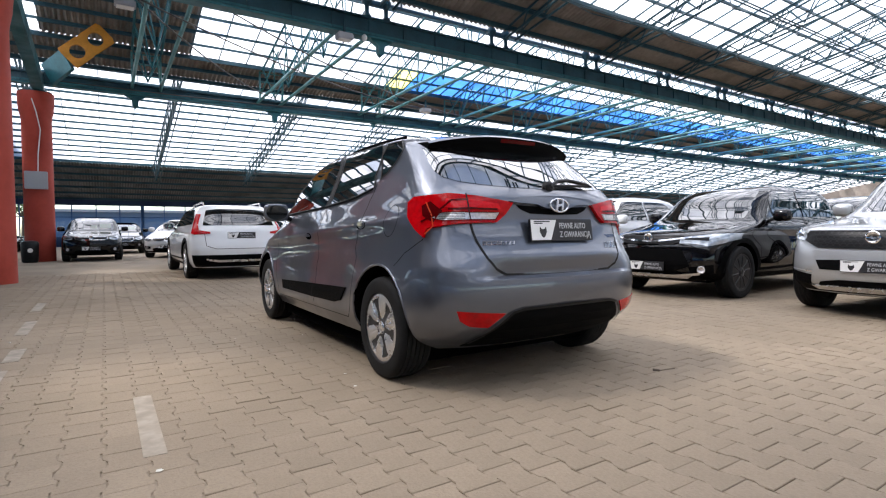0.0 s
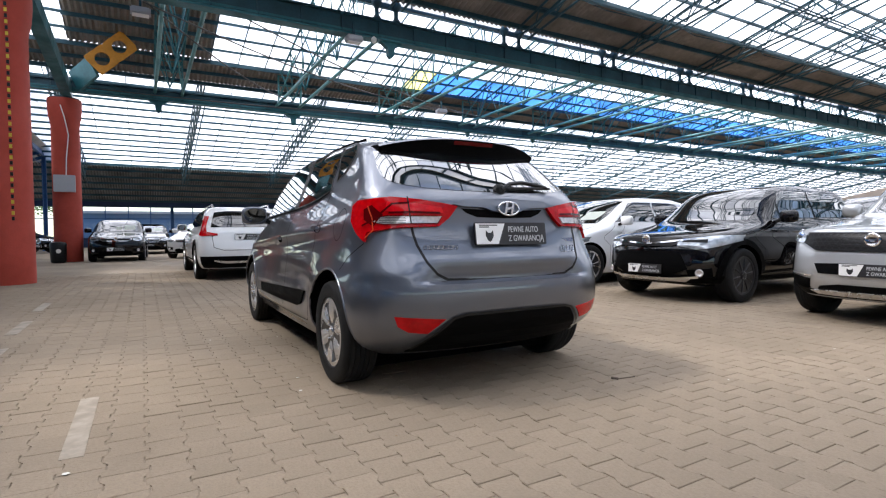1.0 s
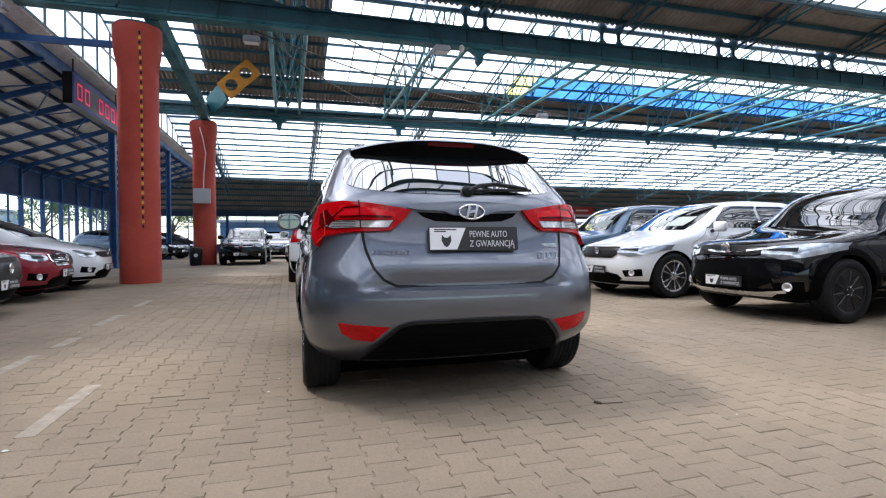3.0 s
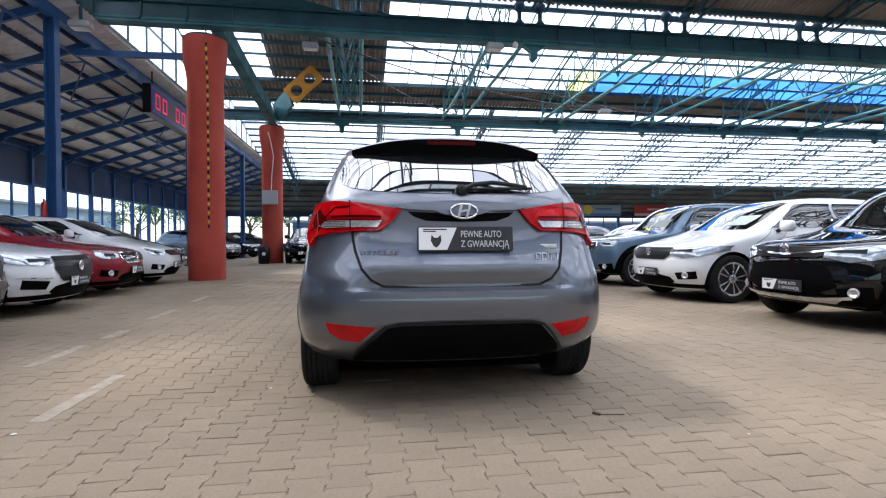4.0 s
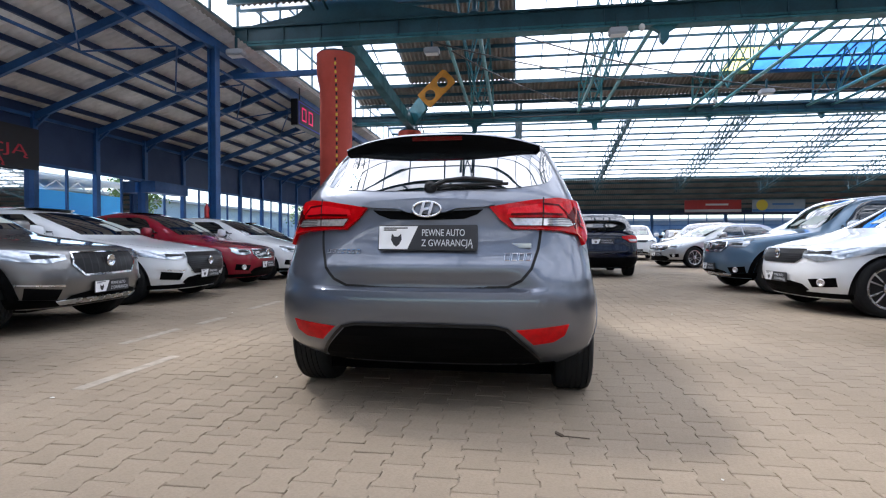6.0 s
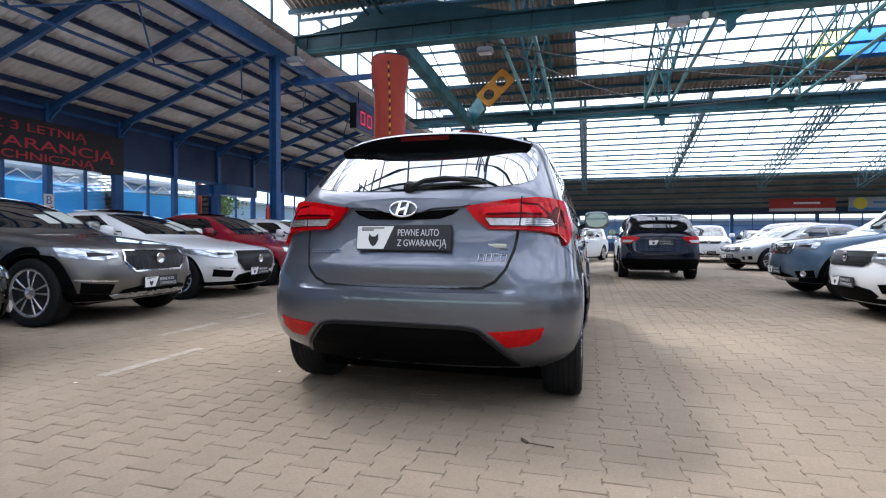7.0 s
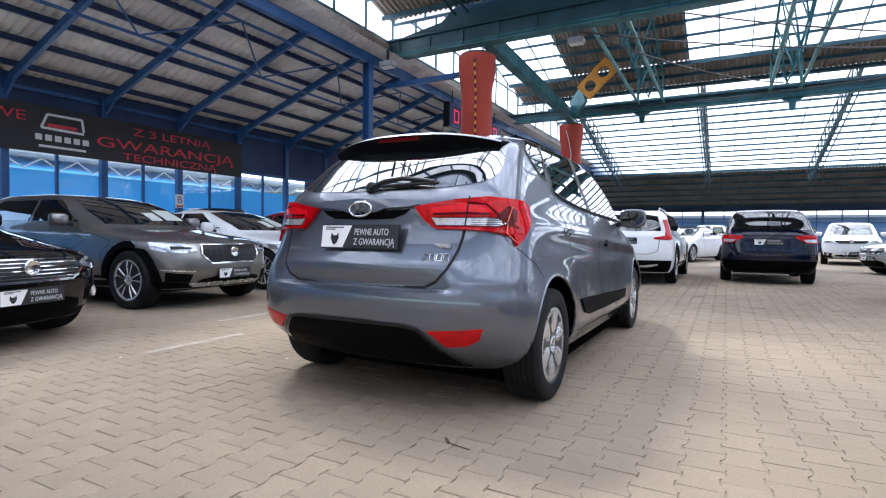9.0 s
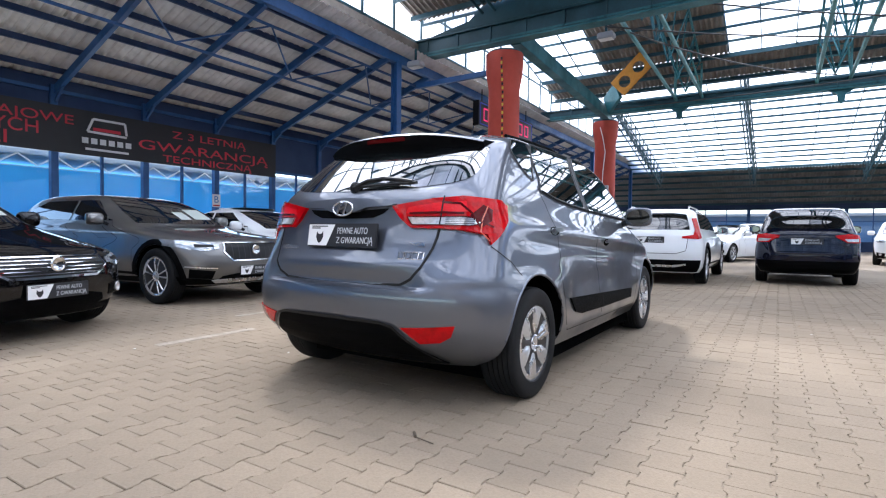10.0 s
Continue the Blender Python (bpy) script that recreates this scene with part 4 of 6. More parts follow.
# ---- the grey hatchback in the middle ----
def grey_hatchback():
    car = empty("hatchback", pose(-0.012, 0, 0.03, 0, 0, -0.5))
    tagged(car, "dark grey metallic five-door hatchback with dealer plate", "car")
    half = [(0.2, 0.86), (0.3, 0.913), (0.45, 0.938), (0.6, 0.932), (0.75, 0.91), (0.86, 0.9), (0.93, 0.89), (0.98, 0.875), (1.04, 0.853), (1.12, 0.826), (1.25, 0.777), (1.38, 0.724), (1.48, 0.678), (1.55, 0.622), (1.59, 0.54), (1.615, 0.42), (1.635, 0.25)]
    rear = [(0.2, 0.13), (0.24, 0.03), (0.28, -0.04), (0.32, -0.095), (0.38, -0.148), (0.46, -0.175), (0.58, -0.185), (0.64, -0.176), (0.7, -0.15), (0.76, -0.118), (0.8, -0.095), (0.9, -0.055), (0.98, -0.036), (1.06, -0.028), (1.12, -0.012), (1.15, 0.012), (1.25, 0.125), (1.35, 0.24), (1.43, 0.34), (1.48, 0.42), (1.53, 0.55), (1.57, 0.72), (1.6, 0.95), (1.62, 1.2), (1.635, 1.55)]
    front = [(0.2, 4.14), (0.4, 4.25), (0.55, 4.26), (0.7, 4.18), (0.8, 4.0), (0.9, 3.7), (0.98, 3.4), (1.04, 3.2), (1.2, 2.9), (1.36, 2.6), (1.48, 2.38), (1.55, 2.2), (1.59, 2.02), (1.615, 1.86), (1.635, 1.68)]
    rrd = [(0.2, 0.45), (0.5, 0.5), (0.64, 0.5), (0.7, 0.44), (1.0, 0.42), (1.15, 0.38), (1.4, 0.34), (1.5, 0.34), (1.635, 0.3)]
    frd = [(0.2, 0.6), (0.6, 0.7), (0.9, 0.7), (1.05, 0.55), (1.4, 0.4), (1.635, 0.3)]
    sh = Shell(rear, front, half, rrd, frd, n=2.7, bulge=0.05, soft=0.022)
    sh.flares = [(0.6, 0.03), (3.385, 0.025)]
    bell = lambda v, w: math.exp(-(v / w) ** 2)

    def crease(y, z):
        """Shoulder ridge falling to the front, hollow doors and a sill that stands out again."""
        door = bell(max(0.0, abs(y - 2.0) - 0.75), 0.25)
        shoulder = 0.955 - 0.055 * (y - 0.9)
        ridge = 0.009 * bell(z - shoulder, 0.035) - 0.008 * bell(z - shoulder + 0.085, 0.05)
        along = min(max((y - 0.35) / 0.4, 0.0), 1.0)
        return ridge * along + door * (0.012 * bell(z - 0.33, 0.05) - 0.016 * bell(z - 0.6, 0.12))
    sh.crease = crease
    tuck = smooth_curve([(-1.0, 0.0), (-0.012, 0.0), (0.004, 0.058), (0.05, 0.036), (0.1, 0.006), (0.118, -0.001), (0.14, 0.0), (1.0, 0.0)])

    def dent(x, z):
        f = min(max((0.64 - abs(x)) / 0.2, 0.0), 1.0)
        return tuck(z - 0.646) * f * f * (3 - 2 * f)
    sh.dent = dent
    lv = sorted(set([round(0.2 + 0.022 * i, 3) for i in range(65)] + [0.634, 0.642, 0.65, 0.66, 0.67, 0.68, 0.695, 0.71, 0.725, 0.74, 0.755, 0.785, 1.54, 1.56, 1.575, 1.59, 1.605, 1.62, 1.628, 1.635]))
    lv = [z for i, z in enumerate(lv) if z <= 1.635 and (i == 0 or z - lv[i - 1] > 0.003)]
    carved_body("body", sh, lv, P_GREY, (0.6, 3.385), 0.372, 0.58, car, 26, 44)
    R = lambda pts: on_x(sh, "rear", pts)
    S = lambda pts, s: on_y(sh, "rear", pts, s)
    both = lambda pts: pts + [(-x, z) for x, z in pts[::-1]]
    # tailgate glass and spoiler
    glass = both([(0.0, 1.165), (0.3, 1.17), (0.48, 1.182), (0.6, 1.203), (0.655, 1.23), (0.672, 1.268), (0.665, 1.33), (0.63, 1.44), (0.0, 1.45)])[1:]
    part("rear_window", patch(sh, "rear", R(glass), 0.003, 0.01, 0.05), TINT_REAR, car, "tinted rear window", 40)
    bm = bmesh.new()
    rows = []
    for i in range(25):
        u = -1 + i / 12
        w = 0.612
        x = u * w
        tip = 0.305 + 0.16 * abs(u) ** 2.6
        zt = 1.538 - 0.055 * abs(u) ** 2.6
        zb = 1.43 - 0.005 * abs(u) ** 4
        rows.append([(x * 0.97, 0.84, 1.6 - 0.05 * abs(u) ** 4), (x, tip + 0.2, zt + 0.03 - 0.016 * abs(u)), (x, tip + 0.015, zt), (x, tip, zt - 0.012), (x, tip + 0.012, (zt + zb) / 2), (x, tip + 0.035, zb), (x * 0.98, tip + 0.07, zb + 0.012), (x * 0.96, 0.7, 1.5)])
    vr = [[bm.verts.new(p) for p in r] for r in rows]
    for a, b in zip(vr, vr[1:]):
        for i in range(len(a)):
            bm.faces.new((a[i], a[(i + 1) % len(a)], b[(i + 1) % len(a)], b[i]))
    bm.faces.new(vr[0])
    bm.faces.new(vr[-1][::-1])
    sp = part("roof_spoiler", bm, P_GREY, car, "grey roof spoiler with dark underside", 40)
    sp.data.materials.append(TRIM)
    for f in sp.data.polygons:
        if f.normal.z < 0.5 and f.center.y < 0.62 and f.center.z < 1.532:
            f.material_index = 1
    bm = bmesh.new()
    strip = [[bm.verts.new((x, 0.304 + (1.515 - z) * 0.25 + 0.2 * x * x, z)) for x in [-0.15 + 0.03 * k for k in range(11)]] for z in (1.492, 1.515)]
    for k in range(10):
        bm.faces.new((strip[0][k], strip[0][k + 1], strip[1][k + 1], strip[1][k]))
    part("brake_light", bm, LAMP_DARKRED, sp, "dark red high brake light strip")
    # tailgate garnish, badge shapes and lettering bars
    gar = both([(0.0, 1.035), (0.1, 1.042), (0.16, 1.062), (0.3, 1.068), (0.36, 1.078), (0.3, 1.1), (0.12, 1.108), (0.0, 1.112)])[1:]
    part("tailgate_garnish", patch(sh, "rear", R(gar), 0.03, 0.035, 0.05), P_GREY, car, smooth=35)
    dark = both([(0.0, 1.005), (0.2, 1.01), (0.27, 1.035), (0.3, 1.06), (0.0, 1.05)])[1:]
    part("grip_recess", patch(sh, "rear", R(dark), 0.004, 0.006, 0.06), TRIM, car)
    e = empty("badge", Matrix.Translation((0.005, -0.068, 1.062)) @ Matrix.Rotation(radians(-8), 4, "X"))
    e.parent = car
    bm = bmesh.new()
    hose(bm, [(0.075 * math.cos(a), 0, 0.04 * math.sin(a)) for a in [math.pi * i / 18 for i in range(37)]], 0.0065, 8)
    part("badge_ring", bm, CHROME, e, smooth=60)
    bm = bmesh.new()
    beam(bm, (-0.032, -0.002, -0.034), (-0.014, -0.002, 0.034), 0.014, 0.016, (0, 1, 0))
    beam(bm, (0.014, -0.002, -0.034), (0.032, -0.002, 0.034), 0.014, 0.016, (0, 1, 0))
    beam(bm, (-0.026, -0.002, -0.006), (0.026, -0.002, 0.006), 0.014, 0.014, (0, 1, 0))
    part("badge_bars", bm, CHROME, e)
    for x0, count, z, w, h, rad in ((-0.555, 7, 0.835, 0.021, 0.019, 0.0022), (0.41, 4, 0.808, 0.028, 0.036, 0.003)):
        for i in range(count):
            x = x0 + i * (w + 0.008)
            p = sh.at("rear", sh.q_of_x("rear", x + w / 2, z), z, 0.005)
            turn = Matrix.Translation(p) @ Matrix.Rotation(x * 0.8, 4, "Z") @ Matrix.Rotation(radians(-10), 4, "X")
            ring = [(-w / 2, -h / 2), (w / 2, -h / 2), (w / 2 + h * 0.2, h / 2), (-w / 2 + h * 0.2, h / 2)]
            bm = bmesh.new()
            for a, b in zip(ring, ring[1:] + ring[:1]):
                tube(bm, turn @ Vector((a[0], 0, a[1])), turn @ Vector((b[0], 0, b[1])), rad, 6)
            part("badge_bar", bm, CHROME, car)
    p = sh.at("rear", sh.q_of_x("rear", 0.5, 0.868), 0.868, 0.004)
    bm = bmesh.new()
    box(bm, p, (0.1, 0.005, 0.022))
    part("model_badge", bm, CHROME, car)
    plate(car, Matrix.Translation((0.012, -0.084, 0.91)) @ Matrix.Rotation(radians(-8), 4, "X") @ Matrix.Diagonal((1.0, 1, 1.08, 1)))
    # tail lamps
    for s in (-1, 1):
        mir = lambda pts: [(s * x, z) for x, z in pts]
        edge = R(mir([(0.33, 1.07), (0.42, 1.085), (0.55, 1.105), (0.68, 1.118)])) + S([(0.3, 1.105), (0.345, 1.075), (0.31, 0.99), (0.22, 0.91), (0.165, 0.868)], s) + R(mir([(0.8, 0.92), (0.7, 0.943), (0.6, 0.95), (0.45, 0.953), (0.39, 1.0)]))
        lamp = part("tail_lamp", patch(sh, "rear", edge, 0.022, 0.03, 0.04), LAMP_RED, car, "red and clear tail lamp", 45)
        clear = R(mir([(0.46, 0.968), (0.62, 0.967), (0.73, 0.962), (0.768, 0.972), (0.775, 1.002), (0.7, 1.012), (0.43, 1.012)]))
        part("clear_lens", patch(sh, "rear", clear, 0.025, 0.006, 0.04), LAMP_CLEAR, lamp, smooth=45)
        glow = S([(0.14, 0.95), (0.2, 0.99), (0.22, 1.05), (0.18, 1.075), (0.12, 1.02)], s)
        part("inner_lens", patch(sh, "rear", glow, 0.025, 0.006, 0.04), LAMP_DARKRED, lamp, smooth=45)
        for k in range(4):
            z = 0.974 + 0.01 * k
            part("lens_rib", ribbon(sh, "rear", R(mir([(0.625, z), (0.69, z - 0.001), (0.745, z)])), 0.0035, 0.0265), SEAM, lamp)
        for line in ([(0.6, 1.085), (0.68, 1.08), (0.72, 1.04), (0.77, 0.985), (0.81, 0.955)], [(0.44, 1.03), (0.6, 1.035), (0.7, 1.03)]):
            part("lens_rib", ribbon(sh, "rear", R(mir(line)), 0.012, 0.0262), LAMP_DARKRED, lamp)
        band = R(mir([(0.43, 1.062), (0.58, 1.085), (0.7, 1.092), (0.715, 1.04), (0.6, 1.036), (0.42, 1.03)]))
        part("reflector_band", patch(sh, "rear", band, 0.0245, 0.004, 0.04), LAMP_BRIGHT, lamp, smooth=45)
        part("clear_frame", ribbon(sh, "rear", clear + clear[:1], 0.006, 0.0275), LAMP_DARKRED, lamp)
        part("light_tube", ribbon(sh, "rear", S([(0.2, 1.07), (0.16, 1.0), (0.135, 0.93), (0.16, 0.885)], s), 0.007, 0.0262), LAMP_AMBER, lamp)
        part("lens_joint", ribbon(sh, "rear", R(mir([(0.605, 1.116), (0.6, 0.966)])), 0.008, 0.026), SEAM, lamp)
        refl = R(mir([(0.475, 0.442), (0.735, 0.464), (0.715, 0.408), (0.66, 0.375), (0.56, 0.363)]))
        part("bumper_reflector", patch(sh, "rear", refl, 0.006, 0.012, 0.04), LAMP_RED, car, smooth=45)
        # seams round the bumper and tailgate
        part("bumper_seam", ribbon(sh, "rear", S([(0.17, 0.862), (0.3, 0.78), (0.4, 0.7)], s)), SEAM, car)
        # doors
        for line in ([(0.9, 1.24), (0.93, 1.12), (0.98, 0.95), (1.0, 0.8), (0.97, 0.66), (1.0, 0.5), (1.1, 0.3)], [(1.93, 1.5), (1.75, 1.1), (1.78, 0.6), (1.86, 0.29)], [(2.98, 1.0), (3.0, 0.8), (2.96, 0.5), (2.9, 0.29)], [(1.1, 0.3), (2.9, 0.29)]):
            part("door_seam", ribbon(sh, "rear", S(line, s), 0.008), SEAM, car)
        trim = S([(1.1, 0.51), (1.81, 0.485), (2.72, 0.45), (2.7, 0.37), (1.83, 0.375), (1.32, 0.385), (1.2, 0.41)], s)
        part("side_moulding", patch(sh, "rear", trim, 0.012, 0.016, 0.1), TRIM, car, "black rubbing strip")
        part("moulding_gap", ribbon(sh, "rear", S([(1.81, 0.49), (1.83, 0.37)], s), 0.008, 0.014), SEAM, car)
        quarter = S([(0.8, 1.532), (1.03, 1.54), (0.98, 1.44), (0.86, 1.27), (0.8, 1.295), (0.735, 1.35)], s)
        reard = S([(1.1, 1.543), (1.45, 1.55), (1.85, 1.553), (1.69, 1.123), (1.4, 1.142), (1.15, 1.17), (0.92, 1.215), (0.97, 1.3)], s)
        frontd = S([(1.93, 1.552), (2.12, 1.535), (2.35, 1.47), (2.5, 1.395), (2.68, 1.27), (2.86, 1.08), (1.78, 1.112)], s)
        for o in (quarter, reard, frontd):
            win = part("side_window", patch(sh, "rear", o, 0.003, 0.01, 0.035), TINT, car, smooth=40)
            part("window_seal", ribbon(sh, "rear", o + o[:1], 0.016, 0.0055), BLACK, win)
        part("waist_seal", ribbon(sh, "rear", S([(0.93, 1.205), (1.15, 1.16), (1.4, 1.132), (1.69, 1.113), (2.2, 1.092), (2.88, 1.066)], s), 0.02, 0.007), TRIM, car)
        part("pillar_cover", patch(sh, "rear", S([(1.87, 1.55), (1.915, 1.55), (1.77, 1.115), (1.71, 1.118)], s), 0.004, 0.008, 0.05), BLACK, car, "black pillar cover")
        for y, z in ((0.97, 0.955), (2.05, 0.875)):
            p = sh.at("rear", sh.q_of_y("rear", y, z, s), z)
            # shade of the hollow behind the handle, painted as a flat black ellipse
            cup = S([(y - 0.03 + 0.07 * math.cos(a), z - 0.004 + 0.028 * math.sin(a)) for a in [2 * math.pi * i / 16 for i in range(16)]], s)
            part("handle_cup", patch(sh, "rear", cup, 0.0015, 0.002, 0.06), WELL, car)
            handle(car, sh, y - 0.01, z + 0.004, s, P_GREY, "rear")
        for y in (0.6, 3.385):
            lip = [(y + 0.379 * math.cos(a), 0.32 + 0.379 * math.sin(a)) for a in [math.pi * (i / 24 * 1.1 - 0.05) for i in range(25)]]
            bm = bmesh.new()
            hose(bm, [sh.at("rear", sh.q_of_y("rear", yy, zz, s), zz, -0.004) for yy, zz in lip if zz > 0.24], 0.009, 8)
            part("arch_lip", bm, P_GREY, car, smooth=60)
        mirror_pod(car, Matrix.Translation((s * 1.0, 2.68, 1.095)), P_GREY, s)
        for y in (0.6, 3.385):
            add_wheel(car, "cover", 0.325, 0.22, s * 0.915, y, spin=0.3 + y, drop=0.03)
        bm = bmesh.new()
        hose(bm, [(s * 0.515, 0.95, 1.592), (s * 0.525, 1.3, 1.603), (s * 0.525, 1.7, 1.603), (s * 0.52, 2.0, 1.585), (s * 0.53, 2.15, 1.562)], 0.012, 8)
        part("roof_strip", bm, TRIM, car)
    q = [(sh.q_of_y("rear", 0.53 + 0.085 * math.cos(a), 0.975 + 0.1 * math.sin(a), -1), 0.975 + 0.1 * math.sin(a)) for a in [2 * math.pi * i / 20 for i in range(21)]]
    part("fuel_flap_seam", ribbon(sh, "rear", q, 0.005), SEAM, car)
    seam = [(-0.6, 0.965), (-0.585, 0.85), (-0.55, 0.75), (-0.5, 0.69), (-0.43, 0.655), (0.0, 0.648), (0.43, 0.655), (0.5, 0.69), (0.55, 0.75), (0.585, 0.85), (0.6, 0.965)]
    part("tailgate_seam", ribbon(sh, "rear", R(seam), 0.015), SEAM, car)
    low = both([(0.0, 0.46), (0.36, 0.455), (0.42, 0.44), (0.47, 0.39), (0.58, 0.275), (0.6, 0.225), (0.0, 0.225)])[1:-1]
    part("bumper_insert", patch(sh, "rear", R(low), 0.006, 0.012, 0.06), TRIM, car, "black lower bumper insert")
    part("bumper_lip", ribbon(sh, "rear", R([(-0.6, 0.26), (-0.5, 0.38), (-0.43, 0.447), (-0.36, 0.463), (0.0, 0.468), (0.36, 0.463), (0.43, 0.447), (0.5, 0.38), (0.6, 0.26)]), 0.016, 0.012), BLACK, car)
    # wiper
    bm = bmesh.new()
    hose(bm, [(0.01, 0.015, 1.185), (0.09, 0.04, 1.222), (0.2, 0.06, 1.235), (0.32, 0.06, 1.222), (0.4, 0.058, 1.208)], 0.013, 8)
    hose(bm, [(0.02, 0.03, 1.19), (0.2, 0.04, 1.198), (0.43, 0.06, 1.203)], 0.009, 8)
    lathe(bm, [(0.035, -0.02), (0.035, 0.015), (0.02, 0.025)], 16, Matrix.Translation((0.01, 0.035, 1.185)) @ Matrix.Rotation(radians(90), 4, "X"))
    part("rear_wiper", bm, BLACK, car, "black rear wiper")
    # underside; floor pan made wide and low to deepen the shadow below
    bm = bmesh.new()
    box(bm, (0, 2.15, 0.165), (1.62, 3.5, 0.15))
    box(bm, (0.0, 0.5, 0.2), (1.0, 0.3, 0.1))
    part("underbody", bm, WELL, car)
    return car


grey_hatchback()


# ---- the other cars ----
def parked_car(name, label, mat, L, W, H, front_at, face, kind="wagon", wheels="five", wr=0.34, clad=False, grille="bars", rails=False,
               belt=0.98, cowl=1.15, roof_front=2.05, roof_back=0.75, hood=0.78, rear_end=False, dark_rims=False, group="parked cars",
               plated=True, chrome_grille=True, head=None, anchor="front", lamp_style=0, mask=False, fogs=True, grille_w=0.5):
    """A parked car. front_at: the middle of its front bumper on the ground; face: the way it faces, degrees from +x."""
    d = radians(face)
    cx, cy = front_at
    sgn = 1 if anchor == "front" else -1
    car = empty(name, pose(cx - sgn * math.cos(d) * L / 2, cy - sgn * math.sin(d) * L / 2, 0, 0, 0, face - 90))
    tagged(car, label, "car", group)
    h = L / 2
    g0 = 0.2 + (0.05 if clad else 0.0)
    front = [(g0, h - 0.13), (0.36, h - 0.03), (0.5, h), (0.62, h - 0.01), (hood - 0.06, h - 0.06), (hood, h - 0.18), (hood + (belt - hood) * 0.5, h - 0.2 - (cowl - 0.2) * 0.45), (belt + 0.02, h - cowl),
             (belt + 0.16, h - cowl - (roof_front - cowl) * 0.33), (H - 0.1, h - roof_front), (H - 0.04, h - roof_front - 0.28), (H, h - roof_front - 0.7)]
    if kind == "sedan":
        rear = [(g0, -h + 0.12), (0.4, -h + 0.03), (0.6, -h), (0.85, -h + 0.04), (belt - 0.02, -h + 0.1), (belt + 0.03, -h + 0.5), (belt + 0.12, -h + 0.75), (H - 0.12, -h + 1.45), (H - 0.04, -h + 1.8), (H, -h + 2.1)]
    else:
        rear = [(g0, -h + 0.12), (0.4, -h + 0.03), (0.6, -h), (0.85, -h + 0.05), (belt, -h + 0.1), (belt + 0.12, -h + 0.2), (H - 0.12, -h + roof_back * 0.62), (H - 0.04, -h + roof_back), (H, -h + roof_back + 0.6)]
    w = W / 2
    half = [(g0, w * 0.9), (0.36, w * 0.97), (0.55, w), (0.75, w * 0.992), (belt - 0.08, w * 0.97), (belt + 0.04, w * 0.91), (belt + 0.25, w * 0.835), (H - 0.12, w * 0.745), (H - 0.05, w * 0.675), (H - 0.02, w * 0.57), (H, w * 0.4)]
    frd = [(g0, 0.55), (0.6, 0.62), (hood, 0.6), (belt, 0.5), (belt + 0.2, 0.42), (H, 0.3)]
    rrd = [(g0, 0.4), (0.6, 0.42), (belt, 0.36), (H, 0.3)]
    sh = Shell(rear, front, half, rrd, frd, n=2.8, bulge=0.035, nf=2.5)
    lv = sorted(set([g0, 0.3, 0.36, 0.43, 0.5, 0.56, 0.62, 0.67] + [hood - 0.06 + 0.02 * i for i in range(5)] + [hood + (belt - hood) * i / 6 for i in range(7)] + [belt + (H - 0.04 - belt) * i / 9 for i in range(10)] + [H - 0.02, H - 0.008, H]))
    lv = [a for i, a in enumerate(lv) if i == 0 or a - lv[i - 1] > 0.004]
    wf, wb = h - 0.8, -h + 0.98
    arch = wr + 0.05
    carved_body("body", sh, lv, mat, (wf, wb), arch, w - 0.3, car, 10, 14)
    F = lambda pts: on_x(sh, "front", pts)
    S = lambda pts, s: on_y(sh, "front", pts, s)
    mir = lambda pts: pts + [(-x, z) for x, z in pts[::-1]]
    fx = lambda f, z: f * sh.half(z)
    # glass
    zb, zt = belt + 0.05, H - 0.1
    ws = mir([(fx(0.8, zb), zb), (fx(0.84, (zb + zt) / 2), (zb + zt) / 2), (fx(0.82, zt), zt), (fx(0.4, zt), zt + 0.02)])
    glass = part("windscreen", patch(sh, "front", F(ws), 0.005, 0.01, 0.04), TINT, car, smooth=40)
    if plated and not rear_end and not mask:
        sx = -w * 0.42
        for sx, wide, high, up in ((sx, 0.17, 0.15, 0.07), (sx + 0.33, 0.09, 0.11, 0.06)):
            sheet = [(sx - wide, zb + up), (sx + wide, zb + up - 0.005), (sx + wide, zb + up + high), (sx - wide, zb + up + high + 0.005)]
            part("price_sheet", patch(sh, "front", F(sheet), 0.009, 0.001, 0.04), PAPER, glass, "white price sheet at the windscreen")
    k = 0.8 if lamp_style == 1 else 0.9
    rw = mir([(fx(k, zb + 0.03), zb + 0.03), (fx(k, zt - 0.06), zt - 0.06), (fx(0.5, zt), zt - 0.03)])
    part("rear_window", patch(sh, "rear", on_x(sh, "rear", rw), 0.006, 0.01, 0.05), TINT, car, smooth=40)
    ya = h - roof_front - 0.12
    yfoot = h - cowl - 0.52
    yb = -h + (1.5 if kind == "sedan" else roof_back + 0.02)
    b1 = 0.12
    cuts = [yfoot, b1 + 0.35, b1 - 0.62, max(yb - 0.15, -h + 0.45)]
    top = lambda y: min(zt - 0.02, zt - 0.02 - max(0.0, (y - ya)) * (zt - zb) / max(0.1, (yfoot - ya)) * 0.95, (zt - 0.02) - max(0.0, (yb + 0.25 - y)) * 0.5)
    bot = lambda y: zb + 0.01 + 0.05 * (h - y) / L
    for s in (-1, 1):
        for y0, y1 in zip(cuts, cuts[1:]):
            ys = [y0 + (y1 - y0) * i / 6 for i in range(7)]
            ys = [y - 0.03 if i == 0 else y + 0.03 if i == 6 else y for i, y in enumerate(ys)]
            up = [(y, max(top(y), bot(y) + 0.015)) for y in ys]
            dn = [(y, bot(y)) for y in ys[::-1]]
